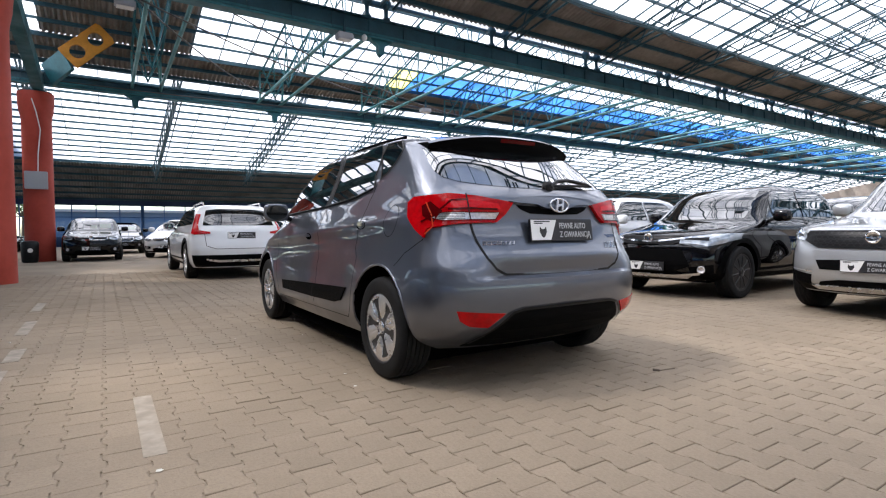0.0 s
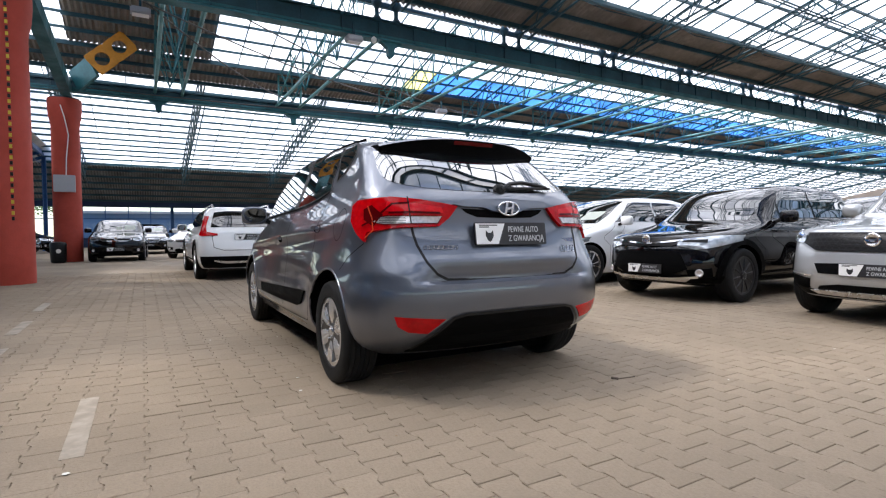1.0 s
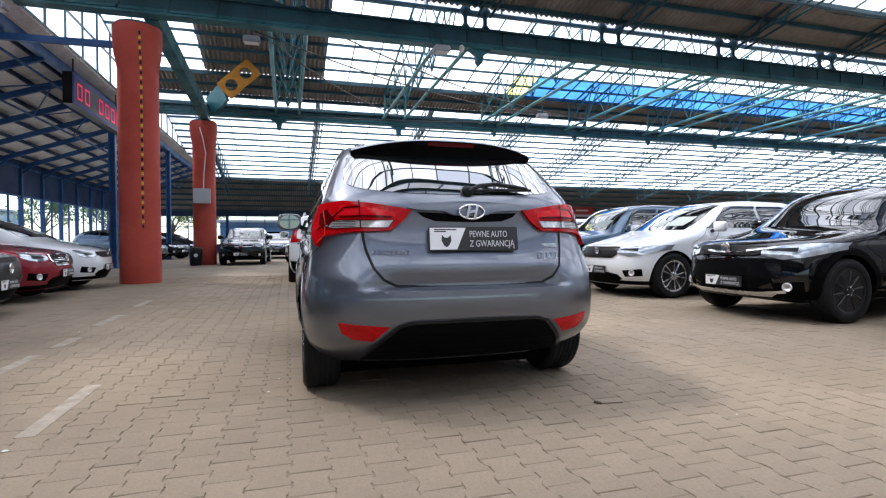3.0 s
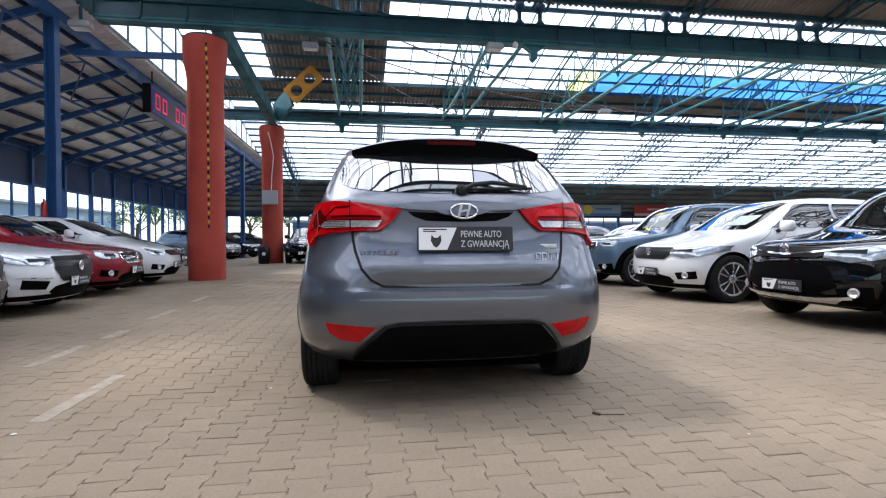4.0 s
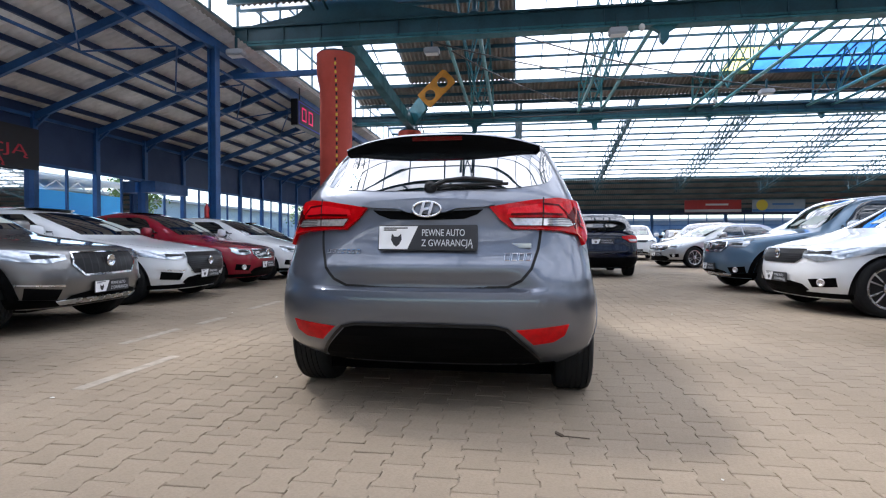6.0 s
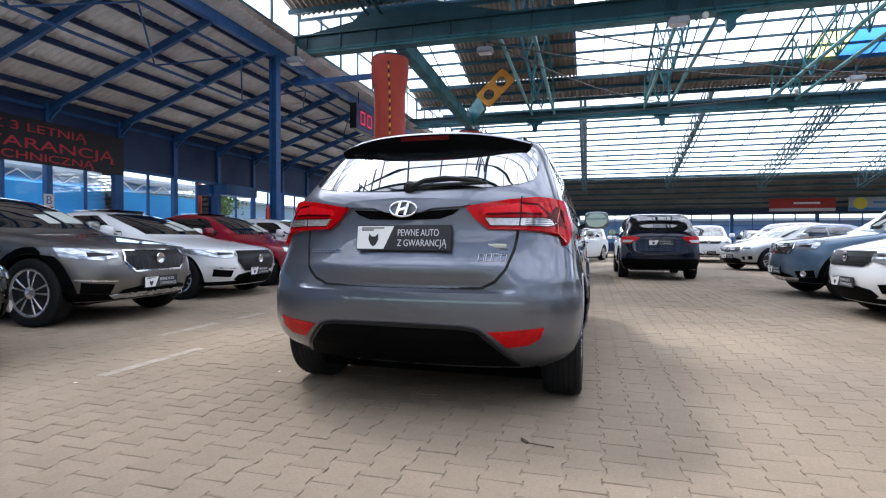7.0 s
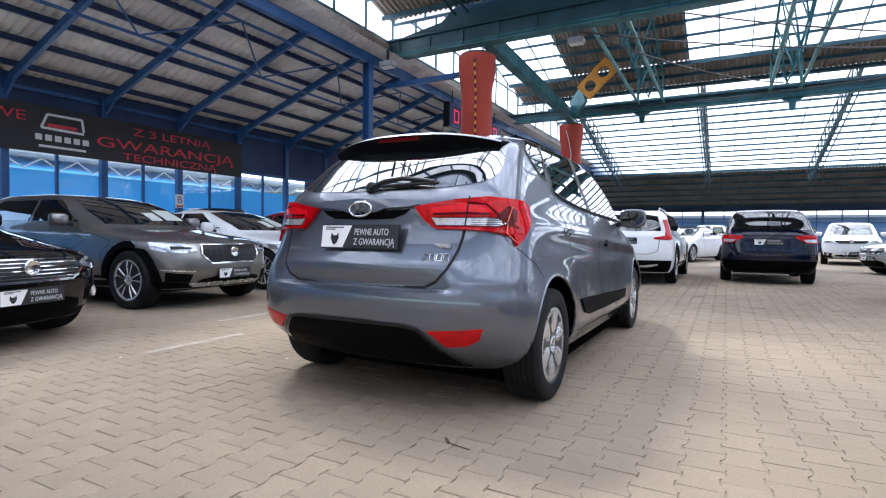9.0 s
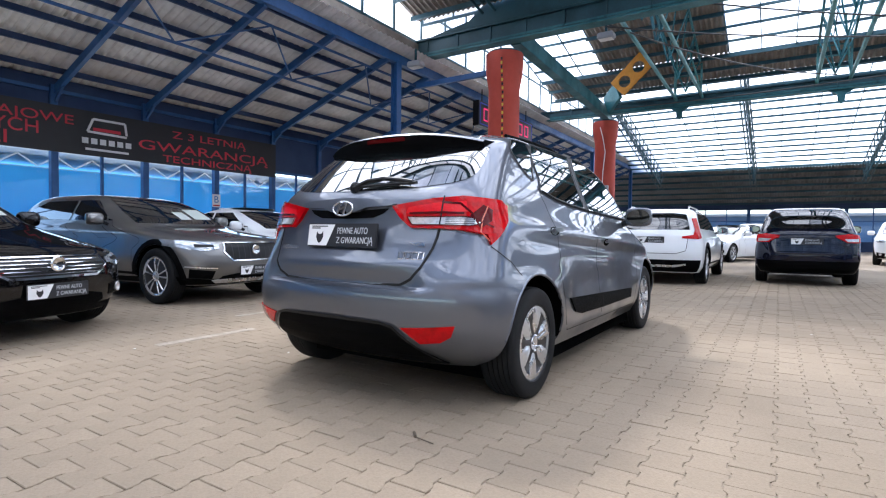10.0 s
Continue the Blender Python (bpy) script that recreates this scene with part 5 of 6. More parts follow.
            part("side_window", patch(sh, "front", S(up + dn, s), 0.006, 0.01, 0.05), TINT, car, smooth=40)
        for y in (cuts[1], cuts[2]):
            part("door_seam", ribbon(sh, "front", S([(y, bot(y)), (y + 0.02, 0.7), (y, 0.34)], s)), SEAM, car)
        part("door_seam", ribbon(sh, "front", S([(yfoot - 0.02, bot(yfoot)), (wf - arch - 0.08, 0.7), (wf - arch - 0.1, 0.34)], s)), SEAM, car)
        part("door_seam", ribbon(sh, "front", S([(cuts[1] - 0.3, bot(cuts[1]) - 0.15), (cuts[1] - 0.1, 0.84), (yfoot, 0.84)], s), 0.003), SEAM, car)
        handle(car, sh, cuts[1] + 0.18, belt - 0.1, s, mat)
        handle(car, sh, cuts[2] + 0.18, belt - 0.09, s, mat)
        mz = belt + 0.1
        mirror_pod(car, Matrix.Translation((s * (w + 0.08), yfoot - 0.12, mz)), mat, s)
        for y in (wf, wb):
            add_wheel(car, wheels, wr, 0.225, s * (w - 0.015), y, dark_rims, spin=random.random() * 6)
        if clad:
            for y in (wf, wb):
                ring = [(y + (arch + 0.075) * math.cos(a), arch * 0.86 + (arch + 0.075) * math.sin(a)) for a in [math.pi * i / 14 - 0.1 for i in range(15)]]
                ring += [(y + (arch + 0.004) * math.cos(a), arch * 0.86 + (arch + 0.004) * math.sin(a)) for a in [math.pi * (14 - i) / 14 for i in range(15)]]
                ring = [(yy, max(zz, g0 + 0.02)) for yy, zz in ring]
                part("arch_moulding", patch(sh, "front", S(ring, s), 0.01, 0.014, 0.12), TRIM, car)
            part("sill_moulding", patch(sh, "front", S([(wb + arch, 0.42), (wf - arch, 0.4), (wf - arch, g0 + 0.02), (wb + arch, g0 + 0.02)], s), 0.008, 0.012, 0.2), TRIM, car)
        if rails:
            bm = bmesh.new()
            y0, y1 = -h + roof_back + 0.15, h - roof_front - 0.35
            pts = [(s * w * 0.6, y0, H - 0.05), (s * w * 0.6, y0 + 0.08, H + 0.03), (s * w * 0.6, y1 - 0.08, H + 0.02), (s * w * 0.6, y1, H - 0.05)]
            for a, b in zip(pts, pts[1:]):
                tube(bm, a, b, 0.016, 8)
            part("roof_rail", bm, CHROME if rails == "chrome" else BLACK, car, smooth=60)
        # head lamp and fog lamp
        hz = hood - 0.06
        ins, out = (0.58, 0.3) if not head else head
        x_in = w * ins
        tall = 1.55 if head and head[1] >= 0.7 else 1.0
        lampf = [(s * x_in, hz - 0.055 * tall), (s * x_in, hz - 0.005), (s * w * 0.8, hz + 0.035)]
        edge = F(lampf) + S([(h - out, hz + 0.05), (h - out - 0.12, hz + 0.055), (h - out - 0.05, hz - 0.02)], s) + F([(s * w * 0.84, hz - 0.07 * tall), (s * w * 0.7, hz - 0.085 * tall)])
        lamp = part("headlight", patch(sh, "front", edge, 0.012, 0.02, 0.05), LAMP_HEAD, car, "clear headlight", 45)
        part("headlight_surround", patch(sh, "front", F([(s * (x_in + 0.05), hz - 0.035), (s * w * 0.8, hz - 0.045), (s * w * 0.8, hz - 0.0), (s * (x_in + 0.06), hz - 0.015)]), 0.015, 0.004, 0.05), BLACK, lamp)
        fog = [(s * w * 0.6, 0.44), (s * w * 0.86, 0.47), (s * w * 0.85, 0.36), (s * w * 0.62, 0.34)]
        fg = part("fog_intake", patch(sh, "front", F(fog), 0.006, 0.012, 0.06), TRIM, car)
        p = sh.at("front", sh.q_of_x("front", s * w * 0.74, 0.405), 0.405, 0.004)
        bm = bmesh.new()
        lathe(bm, [(0.02, 0.0), (0.045, 0.0), (0.05, 0.02), (0.04, 0.024), (0.02, 0.01)], 18, Matrix.Translation(p) @ Matrix.Rotation(radians(-90), 4, "X") @ Matrix.Rotation(radians(s * 28), 4, "Y"))
        if fogs:
            part("fog_lamp", bm, LAMP_CLEAR, fg)
        else:
            bm.free()
            part("fog_trim", ribbon(sh, "front", F([(s * w * 0.58, 0.475), (s * w * 0.75, 0.485), (s * w * 0.9, 0.5)]), 0.016, 0.012), ALLOY, fg)
        # tail lamps
        if rear_end:
            if lamp_style == 1:
                tl = on_x(sh, "rear", [(s * w * 0.72, 1.3), (s * w * 0.8, 1.08), (s * w * 0.8, 0.985), (s * w * 0.6, 0.95), (s * w * 0.6, 0.915), (s * w * 0.88, 0.9)]) + on_y(sh, "rear", [(-h + 0.32, 0.92), (-h + 0.42, 1.05), (-h + 0.58, 1.31)], s)
            else:
                tl = on_x(sh, "rear", [(s * w * 0.5, 1.0), (s * w * 0.52, 0.96), (s * w * 0.72, 0.86)]) + on_y(sh, "rear", [(-h + 0.32, 0.86), (-h + 0.42, 1.0)], s) + on_x(sh, "rear", [(s * w * 0.75, 1.03)])
            lm = part("tail_lamp", patch(sh, "rear", tl, 0.014, 0.02, 0.05), LAMP_RED, car, "red tail lamp", 45)
            if lamp_style != 1:
                part("clear_lens", patch(sh, "rear", on_x(sh, "rear", [(s * w * 0.66, 0.93), (s * w * 0.9, 0.94), (s * w * 0.9, 0.88), (s * w * 0.72, 0.88)]), 0.017, 0.004, 0.05), LAMP_CLEAR, lm)
    # nose
    gw = w * grille_w
    gz0, gz1 = hood - 0.21, hood - 0.045
    if grille == "vertical":
        gz0, gw = hood - 0.27, w * (grille_w - 0.04)
    if grille == "tall":
        gz0 = hood - 0.34
    if grille == "slim":
        gz0 = hood - 0.14
    go = mir([(gw * 0.8, gz0), (gw * 1.06, (gz0 + gz1) / 2), (gw, gz1)])
    gr = part("grille", patch(sh, "front", F(go), 0.006, 0.014, 0.06), BLACK, car, "black radiator grille")
    rim = F(go + go[:1])
    part("grille_frame", ribbon(sh, "front", rim, 0.02, 0.011), CHROME if chrome_grille else BLACK, gr)
    if grille == "mesh":
        for j in range(4):
            for i in range(-9, 10):
                x, z = gw * 0.1 * (i + 0.5 * (j % 2)), gz0 + (gz1 - gz0) * (j + 0.5) / 4
                if abs(x) < gw * 0.9:
                    cell = [(x + gw * 0.05 * math.cos(a), z + 0.021 * math.sin(a)) for a in [math.pi / 3 * k for k in range(7)]]
                    part("grille_cell", ribbon(sh, "front", F(cell), 0.007, 0.012), ALLOY_DARK, gr)
        part("bumper_slot", patch(sh, "front", F(mir([(w * 0.5, 0.5), (w * 0.55, 0.6), (w * 0.3, 0.61)])), 0.006, 0.012, 0.06), TRIM, car, "black bumper slot")
    n = 9 if grille == "vertical" or grille == "tall" else 0 if grille == "mesh" else 5
    for i in range(1, n + 1):
        if grille == "vertical":
            x = -gw + 2 * gw * i / (n + 1)
            part("grille_bar", ribbon(sh, "front", F([(x, gz0 + 0.01), (x, gz1 - 0.01)]), 0.012, 0.012), ALLOY_DARK, gr)
        else:
            z = gz0 + (gz1 - gz0) * i / (n + 1)
            part("grille_bar", ribbon(sh, "front", F([(-gw * 0.95, z), (0, z), (gw * 0.95, z)]), 0.008, 0.012), CHROME if (chrome_grille and grille == "bars") else ALLOY_DARK, gr)
    bz = (gz0 + gz1) / 2 + 0.02
    p = sh.at("front", 0.0, bz, 0.02)
    bm = bmesh.new()
    lathe(bm, [(0.035, 0.0), (0.062, 0.0), (0.066, 0.008), (0.055, 0.014), (0.035, 0.006)], 24, Matrix.Translation(p) @ Matrix.Rotation(radians(-90), 4, "X"))
    part("badge", bm, CHROME, gr, smooth=40)
    if mask:
        big = mir([(w * 0.36, 0.36), (w * 0.62, 0.45), (w * 0.52, 0.66), (w * 0.3, 0.675)])
        part("bumper_mask", patch(sh, "front", F(big), 0.008, 0.014, 0.06), TRIM, car, "black trapezoid bumper panel")
        part("skid_bar", ribbon(sh, "front", F([(-w * 0.72, 0.36), (-w * 0.4, 0.335), (0, 0.33), (w * 0.4, 0.335), (w * 0.72, 0.36)]), 0.035, 0.03), CHROME, car, "bright skid bar")
        part("grille_bar", ribbon(sh, "front", F([(-w * 0.62, hood - 0.06), (-w * 0.3, hood - 0.1), (0, hood - 0.12), (w * 0.3, hood - 0.1), (w * 0.62, hood - 0.06)]), 0.022, 0.02), CHROME, gr)
    li = mir([(w * 0.42, 0.25 + (g0 - 0.2)), (w * 0.55, 0.3), (w * 0.5, 0.37), (w * 0.3, 0.4)])
    part("lower_intake", patch(sh, "front", F(li), 0.006, 0.012, 0.08), TRIM, car)
    part("hood_seam", ribbon(sh, "front", F(mir([(w * 0.78, belt + 0.0), (w * 0.74, hood + 0.06), (w * 0.58, hood + 0.005), (0.1, hood - 0.005)])[:]), 0.006), SEAM, car)
    if not clad:
        part("valance", patch(sh, "front", F(mir([(w * 0.88, g0 + 0.012), (w * 0.92, g0 + 0.07), (w * 0.5, g0 + 0.075)])), 0.005, 0.008, 0.08), TRIM, car, "black lower valance")
    if clad:
        part("bumper_moulding", patch(sh, "front", F(mir([(w * 0.9, g0 + 0.015), (w * 0.92, g0 + 0.12), (w * 0.5, g0 + 0.07)])), 0.004, 0.008, 0.08), TRIM, car)
        part("skid_strip", patch(sh, "front", F(mir([(w * 0.55, g0 + 0.035), (w * 0.62, g0 + 0.075), (w * 0.4, g0 + 0.085)])), 0.012, 0.012, 0.08), ALLOY, car)
    rb = mir([(w * 0.85, g0 + 0.015), (w * 0.93, 0.5 if clad else 0.32), (w * 0.5, 0.5 if clad else 0.34)])
    part("rear_bumper_insert", patch(sh, "rear", on_x(sh, "rear", rb), 0.005, 0.009, 0.08), TRIM, car)
    if rear_end:
        part("tailgate_seam", ribbon(sh, "rear", on_x(sh, "rear", [(-w * 0.7, 0.95), (-w * 0.68, 0.68), (-w * 0.5, 0.62), (w * 0.5, 0.62), (w * 0.68, 0.68), (w * 0.7, 0.95)]), 0.01), SEAM, car)
        pr = sh.at("rear", 0.0, 0.88, 0.012)
        plate(car, Matrix.Translation(pr))
        if clad and lamp_style == 1:
            part("skid_strip", patch(sh, "rear", on_x(sh, "rear", mir([(w * 0.45, 0.36), (w * 0.68, 0.4), (w * 0.68, 0.43), (w * 0.45, 0.4)])), 0.01, 0.01, 0.08), ALLOY, car)
    elif plated:
        zp = {"tall": 0.42, "mesh": 0.55}.get(grille, 0.44)
        pr = sh.at("front", 0.0, zp, 0.014)
        plate(car, Matrix.Translation(pr) @ Matrix.Rotation(radians(180), 4, "Z"))
    bm = bmesh.new()
    box(bm, (0, 0, 0.27), (W * 0.72, L * 0.85, 0.1))
    part("underbody", bm, WELL, car)
    return car


CARS = [
    # left row, facing the aisle
    ("saloon", "glossy black saloon with a slatted chrome grille", P_BLACK, 4.63, 1.865, 1.48, (-3.05, -0.3), 16, dict(kind="sedan", grille="bars", hood=0.76, belt=0.96)),
    ("estate_car", "warm grey estate car with silver trim and black arches", P_STONE, 4.94, 1.88, 1.5, (-3.9, 2.35), 4, dict(clad=True, grille="vertical", wheels="five", wr=0.362, hood=0.84, belt=1.0, cowl=1.35, roof_front=2.3, fogs=False, head=(0.54, 0.6))),
    ("fastback", "white fastback with a large dark grille", P_WHITE, 4.97, 1.91, 1.42, (-4.3, 4.85), 3, dict(kind="sedan", grille="tall", hood=0.78, belt=0.95, cowl=1.35, roof_front=2.35, chrome_grille=False, fogs=False, head=(0.54, 0.6))),
    ("saloon", "dark red saloon parked beside a white fastback", P_RED, 4.86, 1.86, 1.465, (-4.5, 7.2), 3, dict(kind="sedan", hood=0.78, belt=0.97, cowl=1.25, grille="bars")),
    ("hatchback", "small white hatchback beside the red pillar", P_WHITE, 4.07, 1.73, 1.45, (-4.5, 9.3), 2, dict(hood=0.78, belt=0.98, cowl=1.05, roof_front=1.85, grille="slim", chrome_grille=False)),
    ("saloon", "dark saloon in the row behind the pillar", P_NAVY, 4.6, 1.82, 1.46, (-5.6, 13.2), 8, dict(kind="sedan")),
    ("hatchback", "dark grey hatchback near the side windows", P_STONE, 4.2, 1.78, 1.48, (-6.6, 24.0), -25, dict()),
    ("hatchback", "dark blue hatchback near the side windows", P_NAVY, 4.1, 1.76, 1.5, (-6.2, 27.5), -25, dict()),
    ("hatchback", "black hatchback near the side windows", P_BLACK, 4.2, 1.78, 1.48, (-5.8, 31.2), -25, dict()),
    # right row, facing the aisle
    ("suv", "silver SUV with a black honeycomb grille", P_SILVER, 4.8, 1.9, 1.7, (4.0, -0.36), 178, dict(clad=True, grille="mesh", grille_w=0.66, chrome_grille=False, wr=0.37, hood=0.95, belt=1.08, cowl=1.3, roof_front=2.15, rails="black", wheels="five", head=(0.68, 0.5), fogs=False)),
    ("suv", "black SUV with dark wheels and clear headlights", P_BLACK, 4.57, 1.845, 1.63, (4.0, 2.2), 181, dict(clad=True, grille="slim", wr=0.355, hood=0.89, belt=1.03, cowl=1.05, roof_front=1.9, dark_rims=True, wheels="ten", mask=True, chrome_grille=False, head=(0.48, 0.72))),
    ("minivan", "white compact minivan with large alloy wheels", P_WHITE, 4.4, 1.866, 1.6, (3.96, 4.85), 182, dict(grille="bars", wr=0.355, hood=0.85, belt=1.03, cowl=0.98, roof_front=1.95, chrome_grille=False, head=(0.5, 0.7))),
    ("suv", "steel blue SUV with black lower trim", P_BLUE, 4.64, 1.89, 1.71, (4.05, 7.6), 182, dict(clad=True, grille="bars", wr=0.36, hood=0.93, belt=1.07, cowl=1.25, roof_front=2.1)),
    ("hatchback", "red hatchback in the second row", P_RED, 4.1, 1.75, 1.5, (6.6, 13.6), 190, dict()),
    ("estate_car", "silver estate car in the second row", P_SILVER, 4.5, 1.8, 1.48, (5.2, 15.8), 200, dict()),
    ("suv", "white SUV behind the black one", P_WHITE, 4.5, 1.85, 1.66, (9.4, 2.6), 178, dict(clad=True)),
    ("hatchback", "silver hatchback in the second row", P_SILVER, 4.1, 1.75, 1.5, (9.8, 6.0), 180, dict()),
    # middle of the hall
    ("suv", "white SUV facing the aisle with a black grille", P_WHITE, 4.48, 1.855, 1.64, (5.75, 21.3), 262, dict(clad=True, grille="slim", hood=0.95, belt=1.06)),
    ("minivan", "beige compact minivan with rounded nose", P_BEIGE, 4.2, 1.78, 1.66, (6.7, 19.6), 215, dict(hood=0.95, belt=1.08, cowl=0.9, roof_front=1.7, grille="slim")),
    ("van", "black compact van with a pale windscreen", P_BLACK, 4.4, 1.76, 1.52, (-2.74, 18.7), 268, dict(hood=0.86, belt=1.0, cowl=0.95, roof_front=1.7, grille="slim")),
    ("saloon", "white saloon with a dark nose", P_WHITE, 4.6, 1.8, 1.42, (-0.45, 19.6), 250, dict(kind="sedan", grille="slim")),
    ("saloon", "black saloon beside a van", P_BLACK, 4.6, 1.82, 1.45, (-1.7, 25.5), 268, dict(kind="sedan")),
    ("suv", "white crossover in the far row", P_WHITE, 4.4, 1.82, 1.62, (0.95, 25.0), 268, dict(grille="slim")),
    ("hatchback", "grey hatchback in the far row", P_SILVER, 4.2, 1.78, 1.5, (3.2, 26.0), 268, dict()),
    ("hatchback", "dark hatchback in the far row", P_NAVY, 4.2, 1.78, 1.5, (8.8, 24.5), 262, dict()),
    ("hatchback", "white hatchback in the far row", P_WHITE, 4.2, 1.78, 1.5, (11.8, 24.0), 262, dict()),
]
for nm, lb, mt, L, W, H, at, face, more in CARS:
    parked_car(nm, lb, mt, L, W, H, at, face, **more)
parked_car("estate_car", "white estate car with tall red tail lamps seen from behind", P_WHITE, 4.94, 1.9, 1.54, (-0.06, 8.55), 90, anchor="rear", clad=True, rear_end=True, lamp_style=1, wr=0.362, belt=1.0, cowl=1.35, roof_front=2.3, hood=0.84, rails="chrome")
parked_car("suv", "navy blue compact SUV with red tail lamps seen from behind", P_NAVY, 4.3, 1.79, 1.6, (2.54, 10.2), 90, anchor="rear", clad=True, rear_end=True, wr=0.345, belt=1.05, cowl=1.1, roof_front=1.95, hood=0.9, dark_rims=True)

# ---- small things in the hall ----
def wall_text(body, size, x, y0, y1, z, mat, name="lettering", parent=None):
    """Letters on the side wall, read from the hall, from y0 to y1."""
    me = text_mesh(body, size, 0.004)
    me.materials.clear()
    me.materials.append(mat)
    xs, zs = [v.co.x for v in me.vertices], [v.co.y for v in me.vertices]
    k = (y1 - y0) / (max(xs) - min(xs))
    o = new(name, me)
    o.matrix_basis = Matrix.Translation((x, y0, z)) @ Matrix.Rotation(radians(90), 4, "Z") @ Matrix.Rotation(radians(90), 4, "X") @ Matrix.Diagonal((k, size / max(1e-6, (max(zs) - min(zs))), 1, 1)) @ Matrix.Translation((-min(xs), 0, 0))
    if parent:
        o.parent = parent
    return o


BANNER = material("black_banner_cloth", (0.012, 0.012, 0.015), 0.6, grain=0.3, scale=5)
BANNER_RED = material("red_banner_print", (0.5, 0.02, 0.04), 0.6)
BANNER_WHITE = material("white_banner_print", (0.6, 0.6, 0.62), 0.6)
SIGN_RED = material("red_sign_cloth", (0.34, 0.02, 0.02), 0.6, grain=0.2, scale=3)
SIGN_PALE = material("pale_sign_cloth", (0.25, 0.32, 0.4), 0.6, grain=0.2, scale=3)
SIGN_BLUE = material("blue_sign_cloth", (0.03, 0.15, 0.4), 0.6)
SIGN_YELLOW = material("yellow_sign_print", (0.6, 0.5, 0.05), 0.6)
BRIGHT_BLUE = material("bright_blue_cladding", (0.035, 0.36, 0.76), 0.5, grain=0.15, scale=1.5, stain=0.2, stain_scale=0.4, dark=0.7)
BEIGE_WALL = material("beige_render", (0.5, 0.42, 0.3), 0.85, grain=0.3, scale=5)
EXT_RED = material("extinguisher_red", (0.5, 0.02, 0.02), 0.3, coat=0.5)
YELLOW = material("yellow_tape", (0.6, 0.42, 0.03), 0.6)

e = empty("banner", pose(WX + 0.125, 0, 0))
bm = bmesh.new()
box(bm, (0, 1.4, 3.16), (0.02, 14.9, 1.02))
part("cloth", bm, BANNER, e)
for body, size, y0, y1, z in (("Z 3 LETNIĄ", 0.25, 5.5, 7.75, 3.36), ("GWARANCJĄ", 0.32, 4.65, 8.55, 2.98), ("TECHNICZNĄ", 0.24, 5.25, 7.95, 2.72), ("RAJOWE", 0.27, 1.6, 3.22, 3.3), ("ZYCH", 0.27, 1.5, 2.55, 3.0), ("ELI", 0.27, 1.4, 2.0, 2.72)):
    wall_text(body, size, 0.013, y0, y1, z, BANNER_RED, parent=e)
# dealer emblem as plain shapes
bm = bmesh.new()
for a, b in (((3.5, 3.2), (3.62, 3.5)), ((3.62, 3.5), (4.32, 3.5)), ((4.32, 3.5), (4.36, 3.22)), ((3.5, 3.2), (4.36, 3.18))):
    beam(bm, (0.014, *a), (0.014, *b), 0.05, 0.012, (1, 0, 0))
part("emblem_ring", bm, BANNER_WHITE, e)
bm = bmesh.new()
box(bm, (0.014, 3.92, 3.27), (0.01, 0.6, 0.07))
part("emblem_stripe", bm, BANNER_RED, e)
for yy, zz, wide, high in [(3.45 + 0.19 * i, 2.99, 0.13, 0.13) for i in range(6)] + [(3.93, 2.8, 0.95, 0.05)]:
    bm = bmesh.new()
    box(bm, (0.014, yy, zz), (0.01, wide, high))
    part("emblem_bar", bm, BANNER_WHITE, e)
tagged(e, "black banner with red warranty lettering along the blue wall", "banner")

e = empty("led_display", pose(-6.4, 15.05, 4.92))
bm = bmesh.new()
box(bm, (0, 0, 0), (0.22, 4.4, 0.82))
part("case", bm, BLACK, e)
bm = bmesh.new()
for z in (-0.34, 0.34):
    box(bm, (0.115, 0, z), (0.01, 4.2, 0.03))
for y in (-2.1, 2.1):
    box(bm, (0.115, y, 0), (0.01, 0.03, 0.7))
part("blue_border", bm, glowing("blue_led", (0.01, 0.02, 0.3), 0.06), e)
LED = glowing("red_led", (0.6, 0.01, 0.1), 0.3)
for i in range(7):
    if i == 2:
        continue
    bm = bmesh.new()
    y = -1.7 + 0.55 * i
    for dy, dz, a, b in ((-0.15, 0, 0.05, 0.42), (0.15, 0, 0.05, 0.42), (0, 0.19, 0.3, 0.05), (0, -0.19, 0.3, 0.05)):
        box(bm, (0.116, y + dy, dz), (0.008, a, b))
    part("led_figure", bm, LED, e)
for y in (-1.8, 1.8):
    bm = bmesh.new()
    tube(bm, (0, y, 0.4), (0, y, 0.85), 0.02)
    part("hanger_rod", bm, BLACK, e)
tagged(e, "long black LED display with dim red figures and blue border", "display")

for i in range(41):
    z = 1.27 + 0.105 * i
    flare = 0.412 + 0.084 * min(max((z - 4.65) / 0.65, 0.0), 1.0)
    bm = bmesh.new()
    box(bm, (-4.05, 10.45 - math.sqrt(flare * flare - 0.0225) - 0.006, z), (0.045, 0.014, 0.07))
    tagged(part("marker_strip", bm, YELLOW if i % 2 else BLACK), "short black and yellow marker strip on the red pillar", "marker", "pillar markers")

e = empty("junction_box", pose(-4.22, 19.6, 2.72))
bm = bmesh.new()
box(bm, (0, 0, 0), (0.62, 0.16, 0.58))
bmesh.ops.bevel(bm, geom=bm.edges[:], offset=0.012, segments=2, affect="EDGES")
part("case", bm, GREY_BOX, e)
bm = bmesh.new()
box(bm, (0, -0.084, 0), (0.54, 0.008, 0.5))
part("lid", bm, GREY_BOX, e)
tagged(e, "grey electrical junction box on the red pillar", "box")
bm = bmesh.new()
pts = [(-4.17, 19.64, 3.0), (-4.15, 19.65, 3.6), (-4.07, 19.64, 4.4), (-4.17, 19.6, 5.0), (-4.27, 19.55, 5.4)]
hose(bm, pts, 0.018)
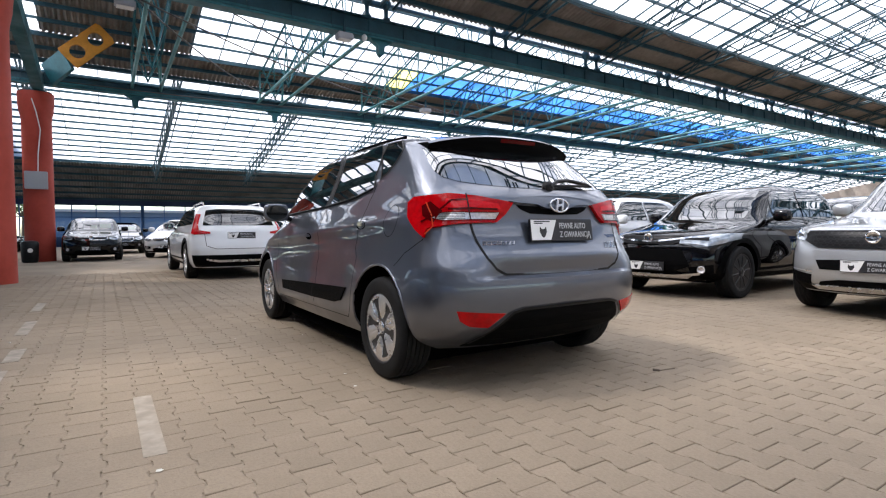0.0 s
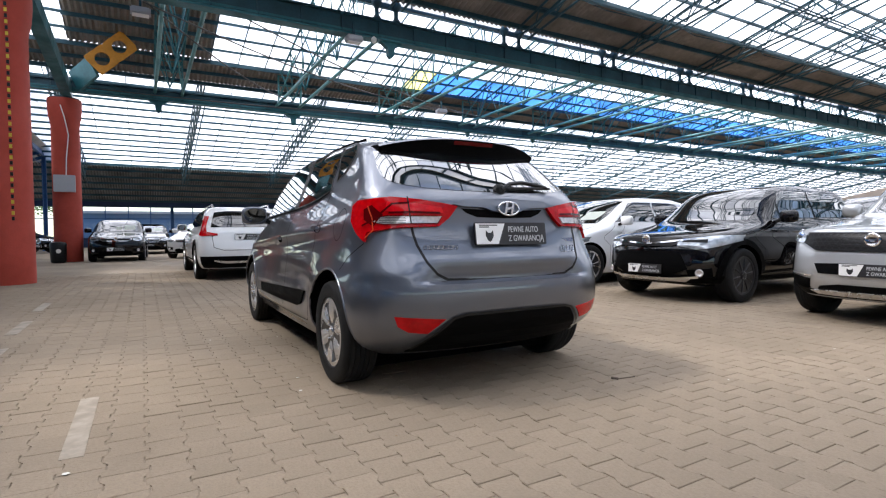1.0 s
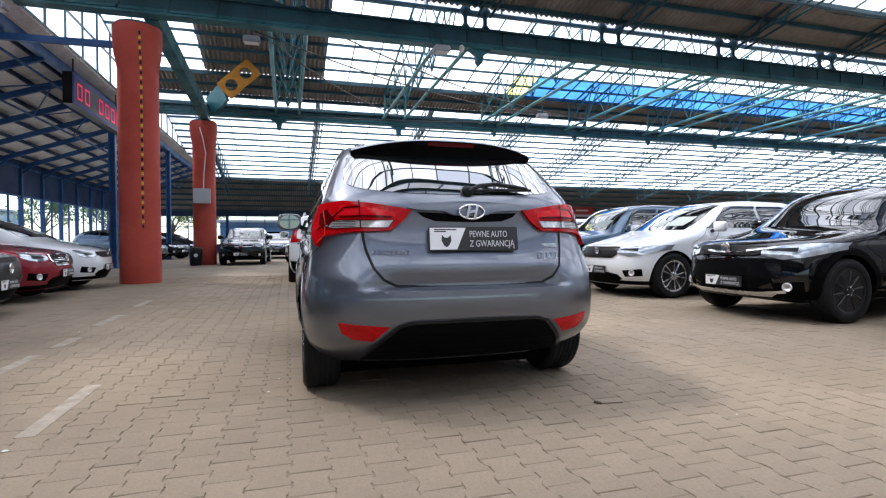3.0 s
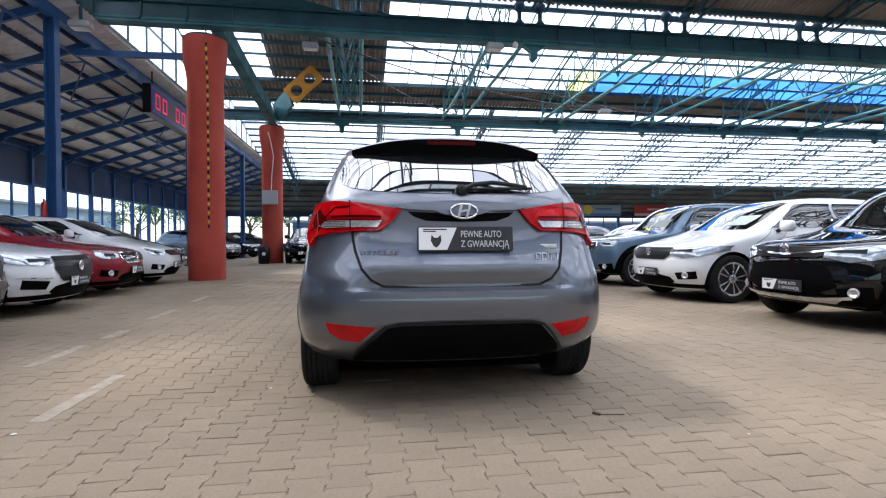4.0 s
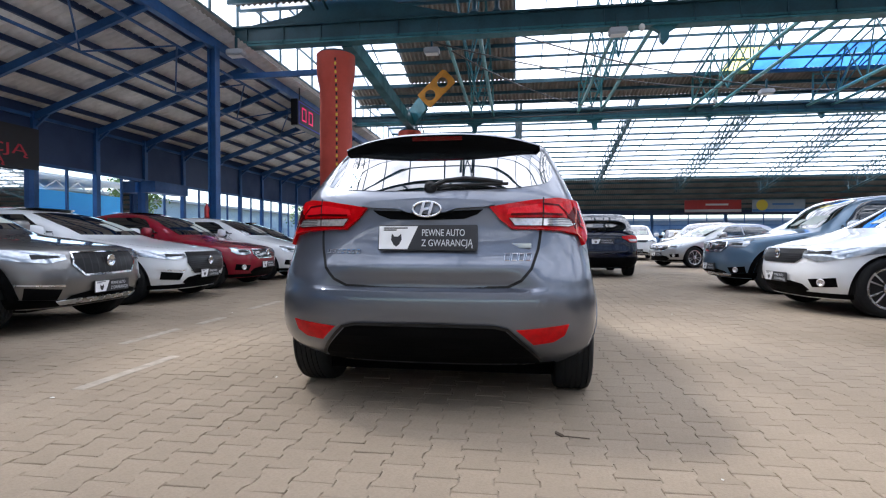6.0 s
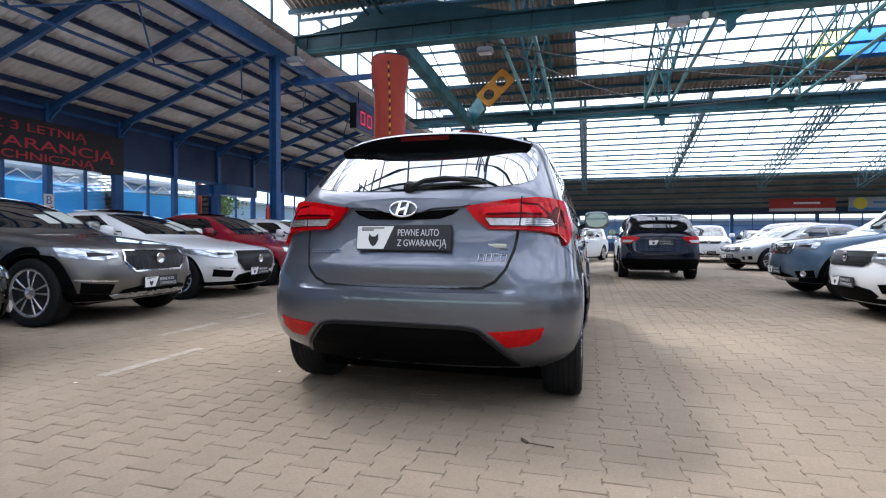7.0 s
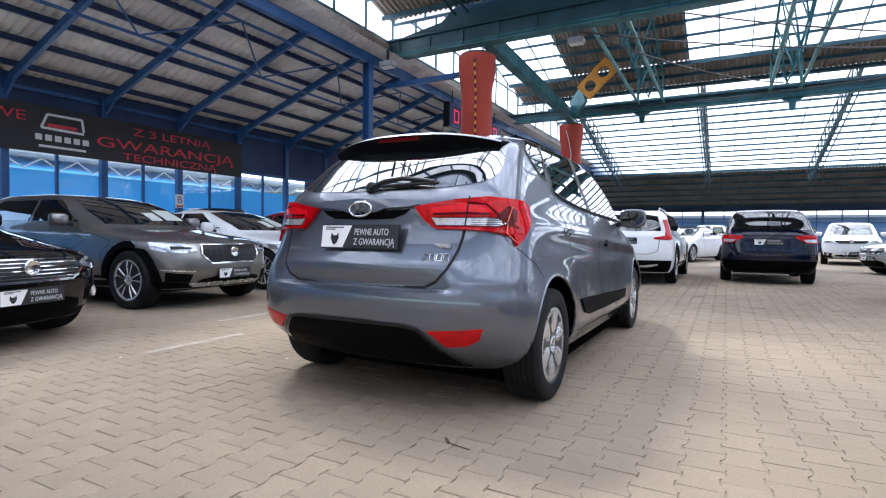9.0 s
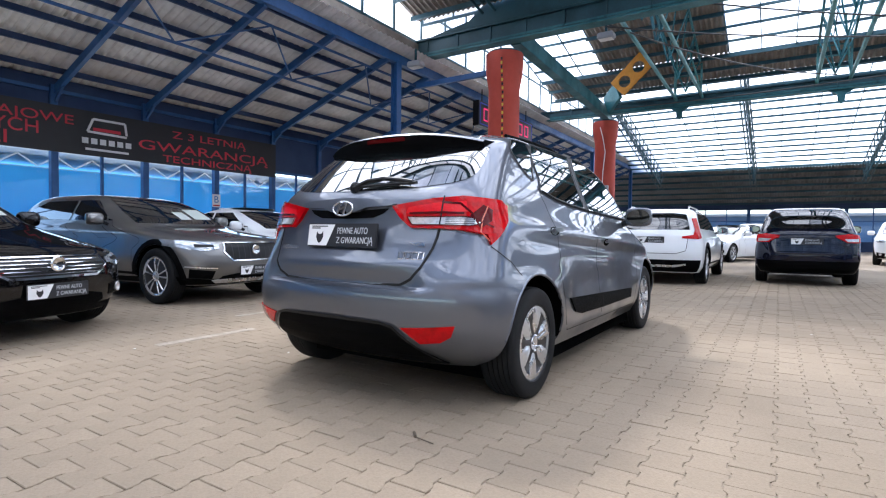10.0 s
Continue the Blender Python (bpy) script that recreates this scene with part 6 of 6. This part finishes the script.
tagged(part("cable", bm, WHITE_PAINT), "pale cable running up the red pillar", "cable")

e = empty("litter_bin", pose(-4.42, 19.3, 0) @ Matrix.Scale(0.8, 4))
bm = bmesh.new()
lathe(bm, [(0.24, 0.0), (0.28, 0.05), (0.3, 0.55), (0.31, 0.78), (0.27, 0.86), (0.1, 0.9)], 20)
part("bin_body", bm, BLACK, e, smooth=40)
bm = bmesh.new()
bmesh.ops.create_circle(bm, cap_ends=True, segments=16, radius=0.09, matrix=Matrix.Translation((0.04, -0.305, 0.5)) @ Matrix.Rotation(radians(90), 4, "X"))
part("bin_badge", bm, WHITE_PAINT, e)
tagged(e, "black plastic litter bin beside the red pillar", "bin")

e = empty("fire_extinguisher", pose(-7.0, 9.08, 1.4) @ Matrix.Scale(0.66, 4))
bm = bmesh.new()
lathe(bm, [(0.03, 0.0), (0.085, 0.01), (0.09, 0.05), (0.09, 0.42), (0.07, 0.5), (0.03, 0.54), (0.03, 0.6)], 20)
part("cylinder", bm, EXT_RED, e, smooth=45)
bm = bmesh.new()
box(bm, (0.0, -0.06, 0.61), (0.03, 0.16, 0.03))
tube(bm, (0.05, 0, 0.58), (0.1, 0, 0.2), 0.012)
part("valve", bm, BLACK, e)
tagged(e, "red fire extinguisher on the blue post", "extinguisher")


def floodlight(x, y, z):
    e = empty("floodlight", pose(x, y, z))
    bm = bmesh.new()
    box(bm, (0, 0, -0.12), (0.42, 0.3, 0.16))
    bmesh.ops.bevel(bm, geom=bm.edges[:], offset=0.03, segments=2, affect="EDGES")
    part("housing", bm, GREY_BOX, e)
    bm = bmesh.new()
    box(bm, (0, 0, 0.12), (0.05, 0.05, 0.36))
    part("bracket", bm, TEAL_DARK, e)
    bm = bmesh.new()
    box(bm, (0, 0, -0.205), (0.34, 0.22, 0.01))
    part("glass", bm, WHITE_PAINT, e)
    tagged(e, "grey floodlight hanging below the girder", "lamp", "floodlights")


floodlight(-1.85, 11.6, 6.25)
floodlight(2.85, 10.2, 5.98)
floodlight(-6.5, 9.6, 5.72)
floodlight(8.6, 15.8, 5.9)

# small mounted cameras
for x, y, z in ((3.4, 10.2, 5.93), (7.6, 17.5, 5.95)):
    bm = bmesh.new()
    lathe(bm, [(0.02, 0.1), (0.07, 0.05), (0.075, 0.0), (0.05, -0.06), (0.01, -0.09)], 14, Matrix.Translation((x, y, z)))
    tagged(part("dome_lamp", bm, WHITE_PAINT, smooth=50), "small white dome fitting under the truss", "fitting", "dome fittings")

# cables slung under the roof
for k, (p, q, sag) in enumerate((((-1.8, 11.4, 6.3), (9.5, 17.8, 6.4), 0.35), ((-1.8, 11.5, 6.4), (3.5, 18.8, 6.2), 0.3), ((-3.6, 18.8, 5.9), (8.0, 18.6, 6.1), 0.1), ((0.5, 12.0, 6.6), (12.5, 18.0, 6.3), 0.4))):
    bm = bmesh.new()
    p, q = Vector(p), Vector(q)
    hose(bm, [p.lerp(q, i / 14) - Vector((0, 0, sag * 4 * (i / 14) * (1 - i / 14))) for i in range(15)], 0.022, 5)
    tagged(part("cable", bm, CABLE), "dark cable slung between the trusses", "cable", "slung cables")

# signs along the far wall
for x, w, mat, lb in ((15.8, 4.2, SIGN_RED, "red cloth sign hanging before the far wall"), (20.6, 3.8, SIGN_PALE, "pale cloth sign with a blue foot before the far wall"), (25.4, 3.2, SIGN_RED, "red cloth sign hanging before the far wall")):
    e = empty("hanging_sign", pose(x, 41.0, 3.55))
    for dx in (-0.4 * w, 0.4 * w):
        bm = bmesh.new()
        tube(bm, (dx, 0, 0.45), (dx, 0, 0.72), 0.015, 6)
        part("hanger_rod", bm, BLACK, e)
    bm = bmesh.new()
    box(bm, (0, 0, 0), (w, 0.06, 0.95))
    part("cloth", bm, mat, e)
    bm = bmesh.new()
    box(bm, (0, -0.035, -0.36), (w, 0.01, 0.2))
    part("foot_band", bm, SIGN_BLUE if mat is SIGN_PALE else GREY_BOX, e)
    bm = bmesh.new()
    box(bm, (0.3, -0.035, 0.12), (w * 0.4, 0.01, 0.14))
    part("print_bar", bm, BANNER_WHITE if mat is SIGN_RED else SIGN_BLUE, e)
    if mat is SIGN_PALE:
        bm = bmesh.new()
        lathe(bm, [(0.42, 0.0), (0.42, 0.01)], 24, Matrix.Translation((-1.2, -0.035, 0.05)) @ Matrix.Rotation(radians(90), 4, "X"))
        part("print_disc", bm, SIGN_YELLOW, e)
    tagged(e, lb, "sign", "far signs")
e = empty("letter_sign", pose(WX + 0.1, 6.8, 1.8) @ Matrix.Scale(0.72, 4))
bm = bmesh.new()
box(bm, (0, 0, 0), (0.02, 0.34, 0.5))
part("board", bm, BANNER_WHITE, e)
wall_text("B", 0.26, 0.014, -0.09, 0.09, -0.08, SIGN_BLUE, parent=e)
bm = bmesh.new()
box(bm, (0.012, 0, -0.19), (0.006, 0.28, 0.06))
part("print_bar", bm, SIGN_RED, e)
tagged(e, "white sign board with a blue letter B", "sign")
bm = bmesh.new()
for y in (12.55,):
    beam(bm, (WX + 0.3, y, 2.62), (WX + 0.3, y + 1.7, 2.62), 0.5, 0.36)
tagged(part("shutter_box", bm, BLUE), "blue roller shutter boxes above the side openings", "shutter box", kind="structure")

# ---- outside ----
# pale ground sheet added outside to bounce sunlight up under the lean-to
bm = bmesh.new()
box(bm, (-14.4, 10.0, 0.003), (5.0, 70.0, 0.006))
tagged(part("yard", bm, material("pale_bounce_sheet", (0.55, 0.53, 0.5), 0.85, grain=0.2, scale=8, stain=0.4, stain_scale=0.4, dark=0.7)), "pale ground sheet added outside the side windows to bounce light in", "pavement", kind="structure")
e = empty("market_hall", pose(-19.5, -2.0, 0))
bm = bmesh.new()
box(bm, (0, 0, 1.4), (5.0, 41.0, 2.8))
part("wall", bm, BRIGHT_BLUE, e)
bm = bmesh.new()
beam(bm, (2.9, -20.7, 3.25), (2.9, 20.7, 3.25), 1.2, 0.1)
beam(bm, (0.4, -20.7, 3.3), (0.4, 20.7, 3.3), 4.2, 0.1)
part("roof", bm, WHITE_PAINT, e)
bm = bmesh.new()
for i in range(41):
    y = -20.5 + i
    beam(bm, (2.6, y, 2.85), (2.6, y + 0.5, 3.18), 0.04, 0.04)
    beam(bm, (2.6, y + 0.5, 3.18), (2.6, y + 1, 2.85), 0.04, 0.04)
part("eaves_lattice", bm, WHITE_PAINT, e)["kind"] = "stuff"
tagged(e, "bright blue market hall outside with a pale eaves lattice", "building")
e = empty("market_hall", pose(17.0, 52.0, 0))
bm = bmesh.new()
box(bm, (15.5, 0, 1.35), (79, 5, 2.7))
part("wall", bm, material("far_blue_cladding", (0.1, 0.2, 0.36), 0.5, grain=0.3, scale=0.8, stain=0.4, stain_scale=0.3), e)
bm = bmesh.new()
box(bm, (15.5, 0, 2.8), (80, 6, 0.2))
part("roof", bm, GREY_BOX, e)
tagged(e, "blue hall building beyond the far windows", "building")
e = empty("warehouse", pose(-33.0, 38.0, 0))
bm = bmesh.new()
box(bm, (0, 0, 2.1), (6.0, 60.0, 4.2))
part("wall", bm, material("pale_blue_cladding", (0.34, 0.46, 0.56), 0.6, grain=0.2, scale=0.8, stain=0.3, stain_scale=0.3, dark=0.7), e)
bm = bmesh.new()
box(bm, (0.2, 0, 4.3), (7.2, 61.0, 0.2))
part("roof", bm, GREY_BOX, e)
for i in range(14):
    bm = bmesh.new()
    box(bm, (3.02, -26 + 4.0 * i, 1.6), (0.08, 1.8, 1.6))
    part("window", bm, SIGN_PALE, e)
tagged(e, "pale blue warehouse beyond the side windows", "building")
bm = bmesh.new()
box(bm, (-15.5, 22.0, 0.65), (0.25, 18.0, 1.3))
tagged(part("garden_wall", bm, BEIGE_WALL), "low beige rendered wall outside the windows", "wall")

LEAF = material("tree_leaves", (0.11, 0.19, 0.035), 0.7, island=0.6, dark=0.4)
BARK = material("tree_bark", (0.09, 0.065, 0.045), 0.9, grain=0.4, bump=0.5)


def tree(x, y, h, seed):
    rng = random.Random(seed)
    e = empty("tree", pose(x, y, 0))
    bm = bmesh.new()
    tube(bm, (0, 0, 0), (0.1, 0.05, h * 0.45), 0.2, 8, 0.13)
    tips = []
    for i in range(9):
        a, up = rng.uniform(0, 6.28), rng.uniform(0.3, 0.5)
        b = Vector((0.1, 0.05, h * up))
        t = b + Vector((math.cos(a) * h * rng.uniform(0.12, 0.3), math.sin(a) * h * rng.uniform(0.12, 0.3), h * rng.uniform(0.15, 0.45)))
        tube(bm, b, t, 0.07, 6, 0.025)
        tips.append(t)
    part("trunk", bm, BARK, e)
    verts, faces = [], []
    for t in tips:
        for _ in range(260):
            d = Vector((rng.gauss(0, 1), rng.gauss(0, 1), rng.gauss(0, 0.8)))
            c = t + d * h * 0.085
            u = Vector((rng.gauss(0, 1), rng.gauss(0, 1), rng.gauss(0, 1))).normalized() * rng.uniform(0.06, 0.13)
            v = u.orthogonal().normalized() * u.length * 0.6
            k = len(verts)
            verts += [c - u, c + v, c + u, c - v]
            faces.append((k, k + 1, k + 2, k + 3))
    me = bpy.data.meshes.new("crown")
    me.from_pydata([tuple(v) for v in verts], [], faces)
    me.materials.append(LEAF)
    o = new("crown", me)
    o.parent = e
    tagged(e, "leafy green tree outside the windows", "tree", "trees outside")


for i, (x, y, h) in enumerate(((-23.5, 27, 5.6), (-27, 30.5, 5.0), (-46, 62, 6.0), (-20, 47, 5.5), (-16, 49, 6.0), (-11.5, 52, 6.0), (-8.5, 58, 6.5))):
    tree(x, y, h, i)

# ---- pale floor lines and litter ----
LINE = material("pale_floor_line", (0.35, 0.295, 0.23), 0.8, grain=0.8, scale=18, stain=0.95, stain_scale=7, dark=0.66)
for x, y, dx, dy in ((-2.22, 0.55, 0.09, 0.95), (-3.0, 1.8, 0.09, 0.8), (-2.98, 2.75, 0.1, 0.5), (-3.05, 4.2, 0.1, 0.9), (-3.1, 6.0, 0.1, 0.9), (1.2, 12.0, 9.0, 0.11), (5.5, 17.6, 5.0, 0.11)):
    bm = bmesh.new()
    box(bm, (x, y, 0.0035), (dx, dy, 0.003))
    tagged(part("floor_marking", bm, LINE), "patchy pale line on the paving", "marking", "floor markings", kind="structure")
DEBRIS = material("dry_leaf", (0.2, 0.12, 0.06), 0.8)
DEBRIS_W = material("paper_scrap", (0.6, 0.58, 0.52), 0.8)
rng = random.Random(5)
spots = [(0.68, -0.3, 1)] + [(rng.uniform(-4, 4.5), rng.uniform(-1.5, 5.0), 0) for _ in range(46)]
for x, y, twig in spots:
    bm = bmesh.new()
    if twig:
        tube(bm, (x, y, 0.008), (x + 0.12, y - 0.03, 0.012), 0.003, 5)
        tube(bm, (x, y, 0.008), (x - 0.03, y + 0.03, 0.012), 0.008, 5)
        tagged(part("twig", bm, BARK), "small dark twig lying on the paving", "twig")
        continue
    r = rng.uniform(0.006, 0.016)
    a = rng.uniform(0, 6.28)
    pts = [(x + r * math.cos(a + i * 1.2) * rng.uniform(0.5, 1.2), y + r * math.sin(a + i * 1.2) * rng.uniform(0.5, 1.2)) for i in range(5)]
    f = bm.faces.new([bm.verts.new((px, py, 0.006 + rng.uniform(0, 0.006))) for px, py in pts])
    white = rng.random() < 0.55
    tagged(part("litter_scrap", bm, DEBRIS_W if white else DEBRIS), "tiny scrap of litter on the paving", "litter", "litter scraps")

# ---- paving blocks ----
PITCH, LONG = 0.155, 0.2
STONE = material("concrete_paving_block", (0.285, 0.225, 0.162), 0.82, spec=0.2, grain=0.35, scale=70, stain=0.45, stain_scale=0.6, dark=0.62, bump=0.35, bump_scale=110, ob_random=0.3)
STONE_REST = material("concrete_paving_blocks", (0.285, 0.225, 0.162), 0.82, spec=0.2, grain=0.35, scale=70, stain=0.45, stain_scale=0.6, dark=0.62, bump=0.35, bump_scale=110, island=0.3)
we, ww, ey, wy = 0.0855, 0.0655, 0.0985, 0.0
half_edge = [(we, -ey), (we, -0.052), (ww, -0.024), (ww, 0.024), (we, 0.052), (we, ey)]
outline = half_edge + [(-x, y) for x, y in half_edge[::-1]]


def stone_data(c=(0, 0), dz=0.0, tilt=(0, 0), base=0):
    vs, n = [], len(outline)
    for k, z in ((1.0, -0.03), (1.0, 0.0), (0.965, 0.0028)):
        for x, y in outline:
            px, py = x * k if k == 1.0 else x - math.copysign(0.003, x), y if k == 1.0 else y - math.copysign(0.003, y)
            vs.append((c[0] + px, c[1] + py, z + dz + tilt[0] * px + tilt[1] * py))
    fs = []
    for r in range(2):
        for i in range(n):
            fs.append((base + r * n + i, base + r * n + (i + 1) % n, base + (r + 1) * n + (i + 1) % n, base + (r + 1) * n + i))
    fs.append(tuple(base + 2 * n + i for i in range(n)))
    return vs, fs


one = bpy.data.meshes.new("paving_block")
one.from_pydata(*(lambda d: (d[0], [], d[1]))(stone_data()))
one.materials.append(STONE)
pavement = tagged(empty("pavement"), "interlocking grey-brown concrete paving blocks, dusty and worn", "paving", kind="structure")
rest_v, rest_f, cells = [], [], []
for i in range(-66, 68):
    for j in range(-13, 62):
        cells.append((i * PITCH, j * LONG + (LONG / 2 if i % 2 else 0)))
near = set(sorted(cells, key=lambda c: (c[0] - 0.1) ** 2 * 0.35 + (c[1] + 0.85) ** 2)[:300])
rng = random.Random(11)
for c in cells:
    dz, tl = rng.uniform(-0.0015, 0.0015), (rng.gauss(0, 0.008), rng.gauss(0, 0.008))
    if c in near:
        o = new("paving_block", one)
        o.parent = pavement
        o.matrix_basis = pose(c[0], c[1], dz, math.degrees(tl[1]), math.degrees(-tl[0]), rng.gauss(0, 0.5))
    else:
        v, f = stone_data(c, dz, tl, len(rest_v))
        rest_v += v
        rest_f += f
me = bpy.data.meshes.new("paving_blocks")
me.from_pydata(rest_v, [], rest_f)
me.materials.append(STONE_REST)
o = new("paving_blocks", me)
o.parent = pavement
o["kind"] = "stuff"
floor.location.z = -0.0028
